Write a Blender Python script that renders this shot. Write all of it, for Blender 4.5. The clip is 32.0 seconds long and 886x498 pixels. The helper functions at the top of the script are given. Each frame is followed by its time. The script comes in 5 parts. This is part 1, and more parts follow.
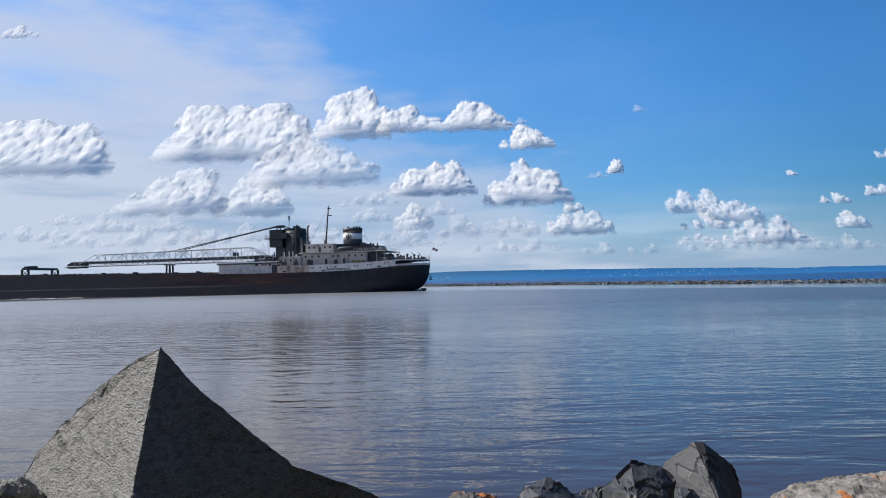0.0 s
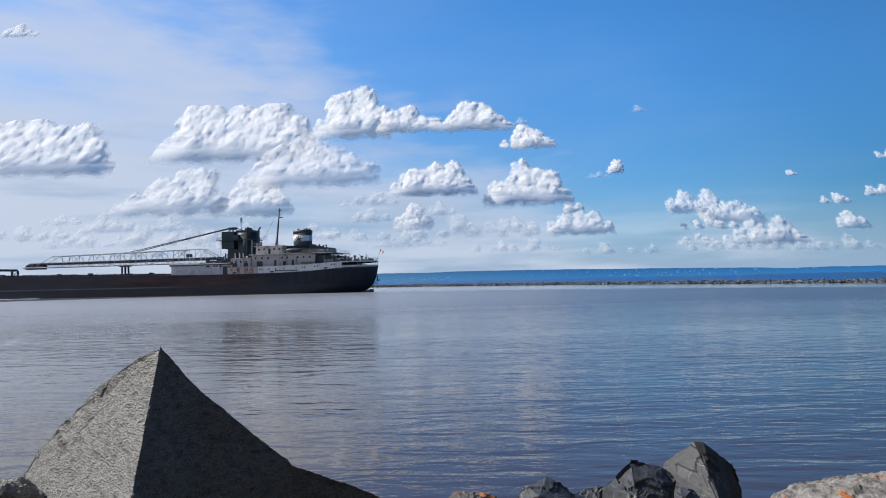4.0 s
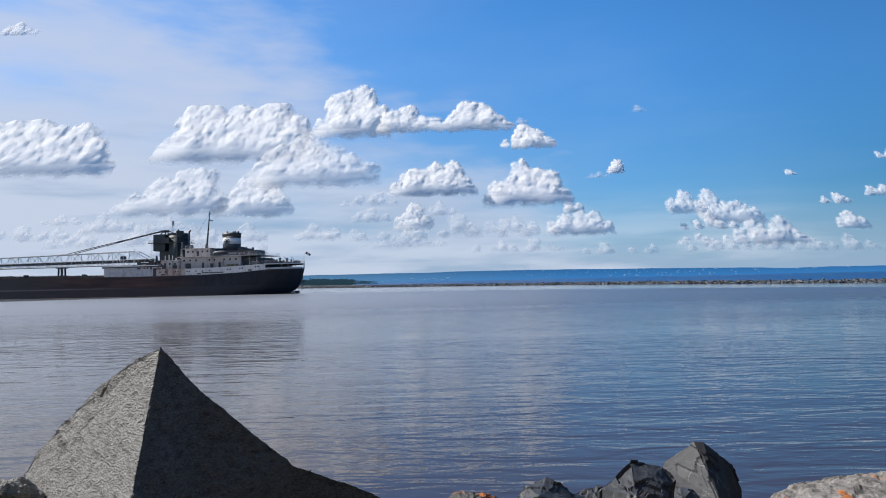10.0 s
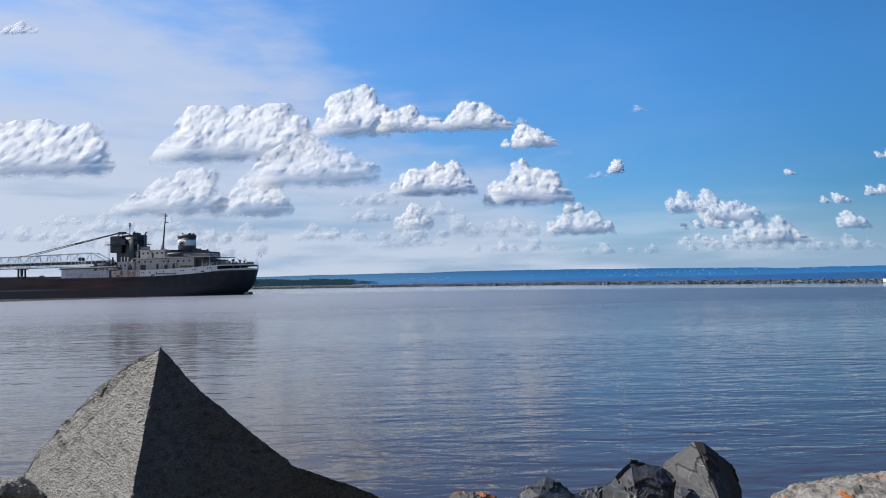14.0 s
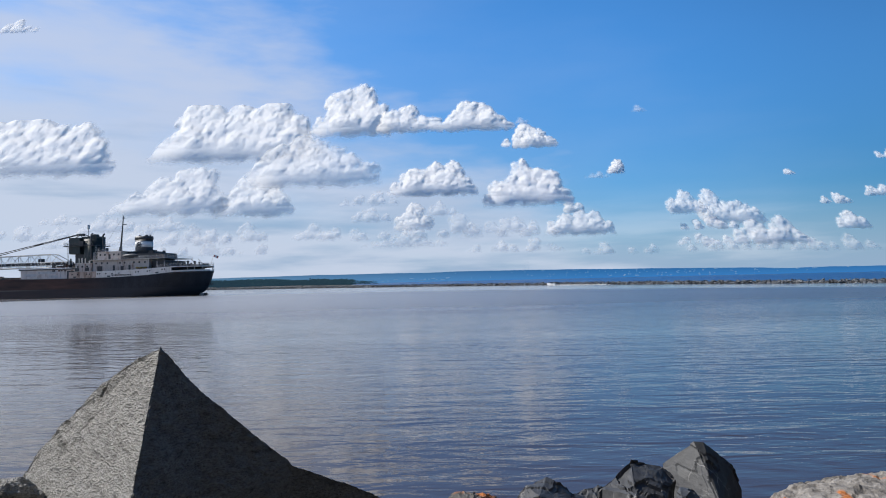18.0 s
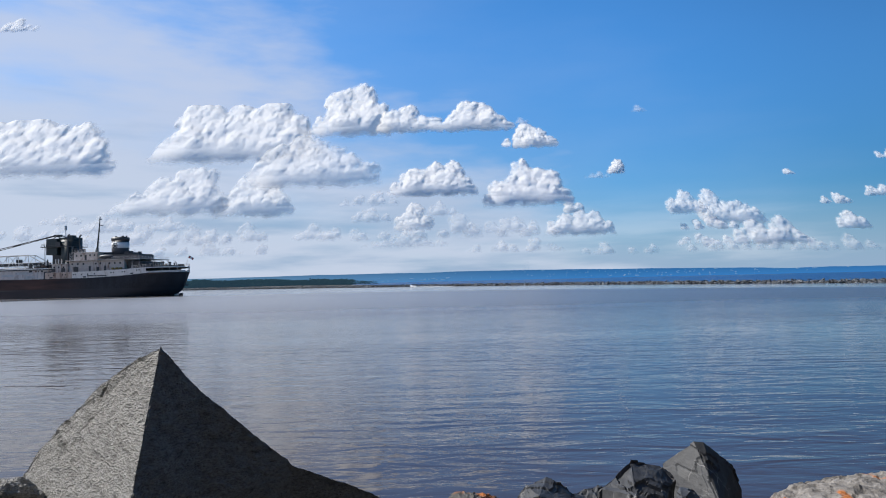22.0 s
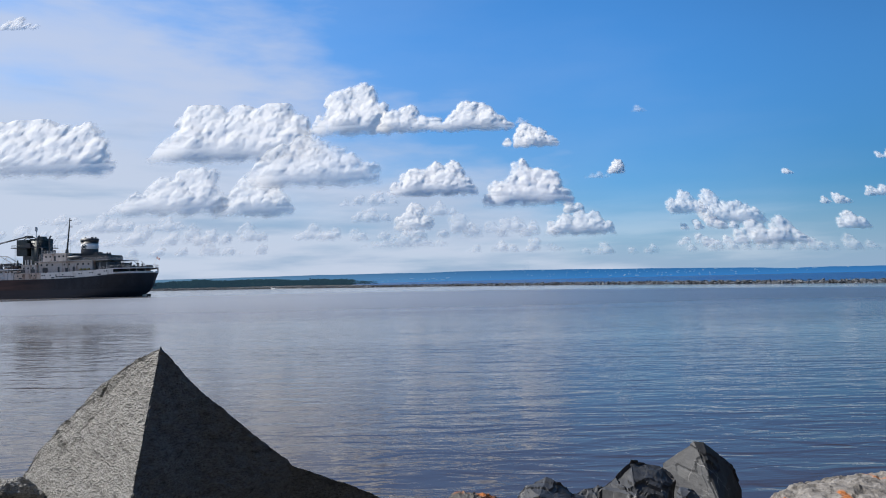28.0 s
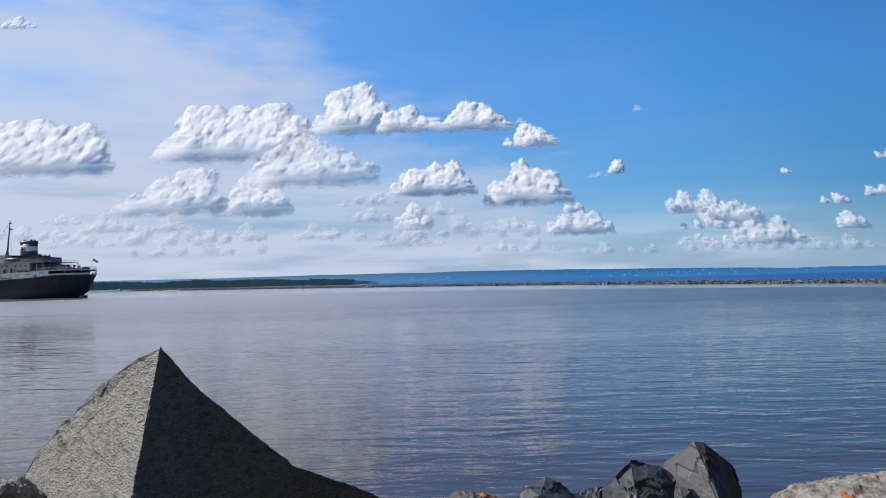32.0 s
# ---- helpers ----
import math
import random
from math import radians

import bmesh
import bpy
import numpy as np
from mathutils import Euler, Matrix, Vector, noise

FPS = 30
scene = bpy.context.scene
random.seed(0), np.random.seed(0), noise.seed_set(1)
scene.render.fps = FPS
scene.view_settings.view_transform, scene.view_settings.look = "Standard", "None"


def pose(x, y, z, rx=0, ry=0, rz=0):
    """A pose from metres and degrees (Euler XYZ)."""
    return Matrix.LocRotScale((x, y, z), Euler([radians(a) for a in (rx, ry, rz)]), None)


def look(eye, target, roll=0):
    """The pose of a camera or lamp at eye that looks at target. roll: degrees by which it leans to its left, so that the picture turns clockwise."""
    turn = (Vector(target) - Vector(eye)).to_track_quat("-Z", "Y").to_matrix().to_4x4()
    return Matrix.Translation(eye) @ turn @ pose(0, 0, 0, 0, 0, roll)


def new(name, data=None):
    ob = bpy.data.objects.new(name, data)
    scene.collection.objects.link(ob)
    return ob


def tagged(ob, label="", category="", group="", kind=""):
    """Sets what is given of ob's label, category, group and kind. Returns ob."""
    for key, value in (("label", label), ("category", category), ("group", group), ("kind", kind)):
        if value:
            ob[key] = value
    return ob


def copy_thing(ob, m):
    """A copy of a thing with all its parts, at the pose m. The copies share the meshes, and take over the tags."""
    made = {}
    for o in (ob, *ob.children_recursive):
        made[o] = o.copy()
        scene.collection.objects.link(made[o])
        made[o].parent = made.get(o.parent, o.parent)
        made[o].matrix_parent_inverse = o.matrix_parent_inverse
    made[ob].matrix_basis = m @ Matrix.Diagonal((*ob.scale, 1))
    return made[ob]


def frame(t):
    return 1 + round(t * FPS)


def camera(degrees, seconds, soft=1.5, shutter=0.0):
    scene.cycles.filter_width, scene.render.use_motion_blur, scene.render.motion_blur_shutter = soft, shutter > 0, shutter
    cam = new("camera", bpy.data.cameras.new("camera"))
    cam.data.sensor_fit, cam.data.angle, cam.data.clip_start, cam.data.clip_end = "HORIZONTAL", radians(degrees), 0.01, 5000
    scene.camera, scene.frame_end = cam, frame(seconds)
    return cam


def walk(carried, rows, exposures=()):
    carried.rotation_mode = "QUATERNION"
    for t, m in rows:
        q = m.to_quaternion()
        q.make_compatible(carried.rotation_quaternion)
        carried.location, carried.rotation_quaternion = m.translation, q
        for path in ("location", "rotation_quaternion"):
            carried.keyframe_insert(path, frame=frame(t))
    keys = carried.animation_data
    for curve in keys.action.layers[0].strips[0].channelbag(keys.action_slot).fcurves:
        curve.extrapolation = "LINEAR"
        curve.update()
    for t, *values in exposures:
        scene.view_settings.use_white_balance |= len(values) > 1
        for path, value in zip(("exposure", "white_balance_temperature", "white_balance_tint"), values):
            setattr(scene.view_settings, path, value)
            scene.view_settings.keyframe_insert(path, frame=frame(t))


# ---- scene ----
cam = camera(65, 32.0, 1.0)
EYE = Vector((0, 0, 3.3))
EYE_POSE = look(EYE, EYE + Vector((0, 1, math.tan(radians(2.629)))), -1.318)
walk(cam, [(0.0, EYE_POSE), (32.0, EYE_POSE)])

# ---- daylight ----
SUN_WAY = Vector((-0.80, 0.15, 0.72)).normalized()   # towards the sun
sun = new("sun", bpy.data.lights.new("sun", "SUN"))
sun.data.energy, sun.data.angle, sun.data.color = 5.0, radians(0.6), (1.0, 0.95, 0.88)
sun.matrix_world = look(SUN_WAY * 300, (0, 0, 0))


def nodes_of(tree):
    tree.nodes.clear()
    return tree.nodes, tree.links


def make_world():
    world = bpy.data.worlds.new("sky")
    world.use_nodes = True
    scene.world = world
    n, l = nodes_of(world.node_tree)
    out, bg = n.new("ShaderNodeOutputWorld"), n.new("ShaderNodeBackground")
    sky = n.new("ShaderNodeTexSky")
    sky.sky_type, sky.sun_disc = "NISHITA", False
    sky.sun_elevation = math.asin(SUN_WAY.z)
    sky.sun_rotation = math.atan2(SUN_WAY.x, SUN_WAY.y)
    sky.altitude, sky.air_density, sky.dust_density, sky.ozone_density = 180, 1.0, 0.6, 3.0
    bg.inputs["Strength"].default_value = 0.085
    # thin high cirrus towards the sun's side, and milky air above the lake
    co, sep = n.new("ShaderNodeTexCoord"), n.new("ShaderNodeSeparateXYZ")
    l.new(co.outputs["Generated"], sep.inputs[0])

    def calc(op, a, b=None, c=None, clamp=False):
        k = n.new("ShaderNodeMath")
        k.operation, k.use_clamp = op, clamp
        for i, v in enumerate((a, b, c)):
            if v is None:
                continue
            if isinstance(v, (int, float)):
                k.inputs[i].default_value = v
            else:
                l.new(v, k.inputs[i])
        return k.outputs[0]

    def smooth(v, a, b, top=1.0):
        k = n.new("ShaderNodeMapRange")
        k.interpolation_type = "SMOOTHSTEP"
        k.inputs["From Min"].default_value, k.inputs["From Max"].default_value, k.inputs["To Max"].default_value = a, b, top
        l.new(v, k.inputs["Value"])
        return k.outputs[0]

    ahead = calc("MAXIMUM", sep.outputs["Y"], 0.25)
    u, v = calc("DIVIDE", sep.outputs["X"], ahead), calc("DIVIDE", sep.outputs["Z"], ahead)
    mp, noi, streak = n.new("ShaderNodeMapping"), n.new("ShaderNodeTexNoise"), n.new("ShaderNodeTexNoise")
    mp.inputs["Scale"].default_value, mp.inputs["Rotation"].default_value = (1.6, 1.0, 6.0), (0, radians(-14), 0)
    l.new(co.outputs["Generated"], mp.inputs[0])
    noi.inputs["Scale"].default_value, noi.inputs["Detail"].default_value = 2.6, 7
    streak.inputs["Scale"].default_value, streak.inputs["Detail"].default_value = 3.4, 8
    l.new(co.outputs["Generated"], noi.inputs["Vector"])
    l.new(mp.outputs[0], streak.inputs["Vector"])
    grain = calc("MULTIPLY_ADD", streak.outputs["Fac"], 0.6, calc("MULTIPLY", noi.outputs["Fac"], 0.4))
    # the veil's ragged edge leans to the right towards the lake
    lean = calc("MULTIPLY_ADD", v, -1.45, 0.30)
    edge = calc("SUBTRACT", calc("ADD", lean, calc("MULTIPLY_ADD", grain, 1.0, -0.50)), u)
    veil = calc("MAXIMUM", calc("MULTIPLY", smooth(edge, -0.20, 0.26), smooth(grain, 0.16, 0.60, 0.86)), smooth(edge, -0.62, 0.10, 0.12))
    low = calc("MAXIMUM", smooth(calc("ADD", v, calc("MULTIPLY", u, 0.24)), 0.22, -0.02, 0.88), smooth(v, 0.15, 0.0, 0.88))
    mix = n.new("ShaderNodeMixRGB")
    mix.inputs["Color2"].default_value = (6.6, 7.4, 9.3, 1)
    tint = n.new("ShaderNodeMixRGB")
    tint.blend_type = "MULTIPLY"
    tint.inputs["Fac"].default_value = 1.0
    tint.inputs["Color2"].default_value = (0.47, 1.13, 1.66, 1)
    l.new(sky.outputs[0], tint.inputs["Color1"])
    l.new(veil, mix.inputs["Fac"])
    deep = n.new("ShaderNodeVectorMath")
    deep.operation = "SCALE"
    l.new(tint.outputs[0], deep.inputs[0])
    l.new(calc("SUBTRACT", calc("ADD", smooth(v, 0.06, 0.38, 0.34), 0.91), calc("ADD", smooth(u, 0.20, 0.75, 0.30), smooth(v, 0.45, 1.3, 0.45))), deep.inputs["Scale"])
    l.new(deep.outputs[0], mix.inputs["Color1"])
    mix2 = n.new("ShaderNodeMixRGB")
    band, bands = n.new("ShaderNodeTexNoise"), n.new("ShaderNodeMapping")
    bands.inputs["Scale"].default_value = (2.2, 1.0, 17.0)
    l.new(co.outputs["Generated"], bands.inputs[0])
    l.new(bands.outputs[0], band.inputs["Vector"])
    band.inputs["Scale"].default_value, band.inputs["Detail"].default_value = 2.4, 7
    milk = n.new("ShaderNodeMixRGB")
    milk.inputs["Color1"].default_value, milk.inputs["Color2"].default_value = (3.7, 5.2, 7.3, 1), (6.6, 7.5, 9.2, 1)
    l.new(smooth(calc("SUBTRACT", band.outputs["Fac"], calc("MULTIPLY", u, 0.20)), 0.33, 0.62), milk.inputs["Fac"])
    l.new(milk.outputs[0], mix2.inputs["Color2"])
    l.new(low, mix2.inputs["Fac"])
    l.new(mix.outputs[0], mix2.inputs["Color1"])
    l.new(mix2.outputs[0], bg.inputs["Color"])
    l.new(bg.outputs[0], out.inputs["Surface"])


make_world()


# ---- materials ----
def material(name, colour, rough=0.8, metal=0.0, spread=0.25, scale=6.0, fine=60.0, bump=0.3, second=None, second_at=(0.55, 0.75),
             second_scale=2.0, per_piece=0.0, streak=None, depth=0.02, shine=0.5):
    """Two scales of grain on a base colour; second: patches of another colour; per_piece: how far pieces differ."""
    m = bpy.data.materials.new(name)
    m.use_nodes = True
    n, l = nodes_of(m.node_tree)
    out, bs = n.new("ShaderNodeOutputMaterial"), n.new("ShaderNodeBsdfPrincipled")
    l.new(bs.outputs[0], out.inputs[0])
    bs.inputs["Metallic"].default_value, bs.inputs["Specular IOR Level"].default_value = metal, shine
    co = n.new("ShaderNodeTexCoord")
    vec = co.outputs["Object"]
    if streak:
        mp = n.new("ShaderNodeMapping")
        mp.inputs["Scale"].default_value = streak
        l.new(vec, mp.inputs[0])
        vec = mp.outputs[0]
    big, small = n.new("ShaderNodeTexNoise"), n.new("ShaderNodeTexNoise")
    for t, s, d in ((big, scale, 5), (small, fine, 4)):
        t.inputs["Scale"].default_value, t.inputs["Detail"].default_value = s, d
        l.new(vec, t.inputs["Vector"])
    mean = n.new("ShaderNodeMath")
    mean.operation = "MULTIPLY_ADD"
    mean.inputs[1].default_value = 0.55
    half = n.new("ShaderNodeMath")
    half.operation = "MULTIPLY"
    half.inputs[1].default_value = 0.45
    l.new(small.outputs["Fac"], half.inputs[0])
    l.new(big.outputs["Fac"], mean.inputs[0])
    l.new(half.outputs[0], mean.inputs[2])
    ramp = n.new("ShaderNodeValToRGB")
    e = ramp.color_ramp.elements
    e[0].position, e[1].position = 0.32, 0.68
    e[0].color = (*[c * (1 - spread) for c in colour], 1)
    e[1].color = (*[min(0.95, c * (1 + spread)) for c in colour], 1)
    l.new(mean.outputs[0], ramp.inputs[0])
    last = ramp.outputs[0]
    if second:
        pat = n.new("ShaderNodeTexNoise")
        pat.inputs["Scale"].default_value, pat.inputs["Detail"].default_value = second_scale, 6
        l.new(vec, pat.inputs["Vector"])
        rng = n.new("ShaderNodeMapRange")
        rng.inputs["From Min"].default_value, rng.inputs["From Max"].default_value = second_at
        l.new(pat.outputs["Fac"], rng.inputs["Value"])
        mx = n.new("ShaderNodeMixRGB")
        mx.inputs["Color2"].default_value = (*second, 1)
        l.new(rng.outputs[0], mx.inputs["Fac"])
        l.new(last, mx.inputs["Color1"])
        last = mx.outputs[0]
    if per_piece:
        info = n.new("ShaderNodeObjectInfo")
        geo = n.new("ShaderNodeNewGeometry")
        both = n.new("ShaderNodeMath")
        both.operation = "ADD"
        l.new(info.outputs["Random"], both.inputs[0])
        l.new(geo.outputs["Random Per Island"], both.inputs[1])
        frac = n.new("ShaderNodeMath")
        frac.operation = "FRACT"
        l.new(both.outputs[0], frac.inputs[0])
        rng = n.new("ShaderNodeMapRange")
        rng.inputs["To Min"].default_value, rng.inputs["To Max"].default_value = 1 - per_piece, 1 + per_piece
        l.new(frac.outputs[0], rng.inputs["Value"])
        mx = n.new("ShaderNodeMixRGB")
        mx.blend_type = "MULTIPLY"
        mx.inputs["Fac"].default_value = 1
        l.new(last, mx.inputs["Color1"])
        l.new(rng.outputs[0], mx.inputs["Color2"])
        last = mx.outputs[0]
    l.new(last, bs.inputs["Base Color"])
    rr = n.new("ShaderNodeMapRange")
    rr.inputs["To Min"].default_value, rr.inputs["To Max"].default_value = max(0.03, rough - 0.12), min(1, rough + 0.1)
    l.new(mean.outputs[0], rr.inputs["Value"])
    l.new(rr.outputs[0], bs.inputs["Roughness"])
    if bump:
        b = n.new("ShaderNodeBump")
        b.inputs["Strength"].default_value, b.inputs["Distance"].default_value = bump, depth
        l.new(mean.outputs[0], b.inputs["Height"])
        l.new(b.outputs[0], bs.inputs["Normal"])
    return m


def water_material():
    m = bpy.data.materials.new("harbour_water")
    m.use_nodes = True
    n, l = nodes_of(m.node_tree)
    out, bs = n.new("ShaderNodeOutputMaterial"), n.new("ShaderNodeBsdfPrincipled")
    l.new(bs.outputs[0], out.inputs[0])
    bs.inputs["Base Color"].default_value = (0.046, 0.041, 0.039, 1)
    bs.inputs["Roughness"].default_value = 0.06
    bs.inputs["IOR"].default_value = 1.45
    co = n.new("ShaderNodeTexCoord")
    heights = []
    # long low swell, wind ripples and fine cat's paws, all lying across the wind
    for scale, stretch, amount, detail in ((0.22, (0.16, 1.5, 1), 0.06, 2), (0.75, (0.40, 1.25, 1), 0.070, 2), (1.9, (0.46, 1.15, 1), 0.030, 2), (5.5, (0.5, 1.2, 1), 0.005, 2)):
        mp = n.new("ShaderNodeMapping")
        mp.inputs["Scale"].default_value = stretch
        mp.inputs["Rotation"].default_value = (0, 0, radians(4))
        l.new(co.outputs["Object"], mp.inputs[0])
        t = n.new("ShaderNodeTexNoise")
        t.inputs["Scale"].default_value, t.inputs["Detail"].default_value, t.inputs["Distortion"].default_value = scale, detail, 0.8
        l.new(mp.outputs[0], t.inputs["Vector"])
        k = n.new("ShaderNodeMath")
        k.operation = "MULTIPLY"
        k.inputs[1].default_value = amount
        l.new(t.outputs["Fac"], k.inputs[0])
        heights.append(k.outputs[0])
    total = heights[0]
    for h in heights[1:]:
        a = n.new("ShaderNodeMath")
        l.new(total, a.inputs[0])
        l.new(h, a.inputs[1])
        total = a.outputs[0]
    b = n.new("ShaderNodeBump")
    b.inputs["Distance"].default_value = 1.0
    # smooth water inshore, a breeze ruffling the channel, a calm lee along the breakwater
    geo, sep = n.new("ShaderNodeNewGeometry"), n.new("ShaderNodeSeparateXYZ")
    l.new(geo.outputs["Position"], sep.inputs[0])

    def calc(op, a, c=None, d=None):
        k = n.new("ShaderNodeMath")
        k.operation = op
        for i, v in enumerate((a, c, d)):
            if v is None:
                continue
            if isinstance(v, (int, float)):
                k.inputs[i].default_value = v
            else:
                l.new(v, k.inputs[i])
        return k.outputs[0]

    def smooth(v, p, q, low=0.0, top=1.0):
        k = n.new("ShaderNodeMapRange")
        k.interpolation_type = "SMOOTHSTEP"
        k.inputs["From Min"].default_value, k.inputs["From Max"].default_value = p, q
        k.inputs["To Min"].default_value, k.inputs["To Max"].default_value = low, top
        l.new(v, k.inputs["Value"])
        return k.outputs[0]

    mp = n.new("ShaderNodeMapping")
    mp.inputs["Scale"].default_value = (0.012, 0.05, 1)
    l.new(co.outputs["Object"], mp.inputs[0])
    t = n.new("ShaderNodeTexNoise")
    t.inputs["Scale"].default_value, t.inputs["Detail"].default_value = 1.0, 4
    l.new(mp.outputs[0], t.inputs["Vector"])
    far = calc("MULTIPLY_ADD", t.outputs["Fac"], 60.0, sep.outputs["Y"])
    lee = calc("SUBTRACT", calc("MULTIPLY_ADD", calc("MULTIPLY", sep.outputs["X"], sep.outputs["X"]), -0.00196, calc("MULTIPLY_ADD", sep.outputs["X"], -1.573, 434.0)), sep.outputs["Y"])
    # a current line curves across before the wall: slick along it, light ripples behind it
    line = calc("SUBTRACT", calc("MULTIPLY_ADD", calc("MULTIPLY", sep.outputs["X"], sep.outputs["X"]), -0.00485, calc("MULTIPLY_ADD", sep.outputs["X"], -0.507, 241.0)), sep.outputs["Y"])
    open_water = smooth(line, 3, 12)
    ruffled = calc("MULTIPLY", smooth(far, 40, 140), open_water)
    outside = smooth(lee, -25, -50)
    l.new(calc("ADD", calc("MULTIPLY_ADD", ruffled, 0.19, calc("MULTIPLY_ADD", smooth(far, 60, 130), 0.08, 0.03)), calc("MULTIPLY", outside, 0.28)), bs.inputs["Roughness"])
    # beyond the wall the hills' hazy blue is painted into the water
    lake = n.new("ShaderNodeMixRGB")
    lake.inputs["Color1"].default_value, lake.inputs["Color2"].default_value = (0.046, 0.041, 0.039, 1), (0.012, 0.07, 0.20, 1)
    silt_and_sky = n.new("ShaderNodeMixRGB")   # brown shallows; farther out the sky's reflection is painted into the colour
    silt_and_sky.inputs["Color1"].default_value = (0.048, 0.028, 0.016, 1)
    # painted reflection: bright veiled sky to the left, bluer sky to the right
    sky_sheen = n.new("ShaderNodeMixRGB")
    sky_sheen.inputs["Color1"].default_value, sky_sheen.inputs["Color2"].default_value = (0.082, 0.090, 0.112, 1), (0.255, 0.250, 0.252, 1)
    l.new(smooth(calc("DIVIDE", sep.outputs["X"], calc("MAXIMUM", sep.outputs["Y"], 2.0)), 0.45, -0.25), sky_sheen.inputs["Fac"])
    l.new(sky_sheen.outputs[0], silt_and_sky.inputs["Color2"])
    l.new(smooth(far, 45, 165), silt_and_sky.inputs["Fac"])
    l.new(silt_and_sky.outputs[0], lake.inputs["Color1"])
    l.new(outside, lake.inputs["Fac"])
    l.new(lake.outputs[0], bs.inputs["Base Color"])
    patch = smooth(t.outputs["Fac"], 0.36, 0.62, 0.45, 1.1)
    calm = calc("ADD", calc("MULTIPLY", outside, 6.0), calc("ADD", open_water, smooth(line, -7, -18, 0.0, 0.30)))   # the lake beyond is choppy
    # the breeze freshens away from the sheltered corner behind the large boulder
    breeze = smooth(calc("DIVIDE", sep.outputs["X"], calc("MAXIMUM", sep.outputs["Y"], 2.0)), -0.45, 0.35, 0.60, 0.86)
    l.new(calc("MULTIPLY", calc("MULTIPLY", patch, calm), breeze), b.inputs["Strength"])
    l.new(calc("MULTIPLY", total, calc("MULTIPLY_ADD", ruffled, 2.6, 1.0)), b.inputs["Height"])
    l.new(b.outputs[0], bs.inputs["Normal"])
    return m


def cloud_material(name, thick):
    """White droplets; the cover of each point thins the ragged rim, thick: how much of the sky it hides at most."""
    m = bpy.data.materials.new(name)
    m.use_nodes = True
    n, l = nodes_of(m.node_tree)
    out, dif, see, mix = (n.new("ShaderNode" + k) for k in ("OutputMaterial", "BsdfDiffuse", "BsdfTransparent", "MixShader"))
    tra, body = n.new("ShaderNodeBsdfTranslucent"), n.new("ShaderNodeMixShader")
    # the cool translucent colour paints blue into the shaded bases
    dif.inputs["Color"].default_value, tra.inputs["Color"].default_value = (0.96, 0.945, 0.92, 1), (0.86, 0.90, 0.95, 1)
    body.inputs["Fac"].default_value = 0.36
    l.new(dif.outputs[0], body.inputs[1])
    l.new(tra.outputs[0], body.inputs[2])
    co, noi, b = n.new("ShaderNodeTexCoord"), n.new("ShaderNodeTexNoise"), n.new("ShaderNodeBump")
    noi.inputs["Scale"].default_value, noi.inputs["Detail"].default_value = 0.024, 5
    l.new(co.outputs["Object"], noi.inputs["Vector"])
    b.inputs["Strength"].default_value, b.inputs["Distance"].default_value = 0.35, 10
    l.new(noi.outputs["Fac"], b.inputs["Height"])
    tilt = n.new("ShaderNodeAttribute")
    tilt.attribute_name = "tilt"
    l.new(tilt.outputs["Vector"], b.inputs["Normal"])
    toward, unit = n.new("ShaderNodeVectorMath"), n.new("ShaderNodeVectorMath")
    toward.operation, unit.operation = "ADD", "NORMALIZE"
    toward.inputs[1].default_value = (-0.26, 0.05, 0.48)   # normals bent sunward and up, imitating light scattered through the droplets
    l.new(b.outputs[0], toward.inputs[0])
    l.new(toward.outputs[0], unit.inputs[0])
    l.new(unit.outputs[0], dif.inputs["Normal"])
    cover = n.new("ShaderNodeAttribute")
    cover.attribute_name = "cover"
    rim = n.new("ShaderNodeMapRange")
    rim.inputs["To Max"].default_value = thick
    l.new(cover.outputs["Fac"], rim.inputs["Value"])
    l.new(rim.outputs[0], mix.inputs[0])
    l.new(see.outputs[0], mix.inputs[1])
    l.new(body.outputs[0], mix.inputs[2])
    l.new(mix.outputs[0], out.inputs[0])
    return m


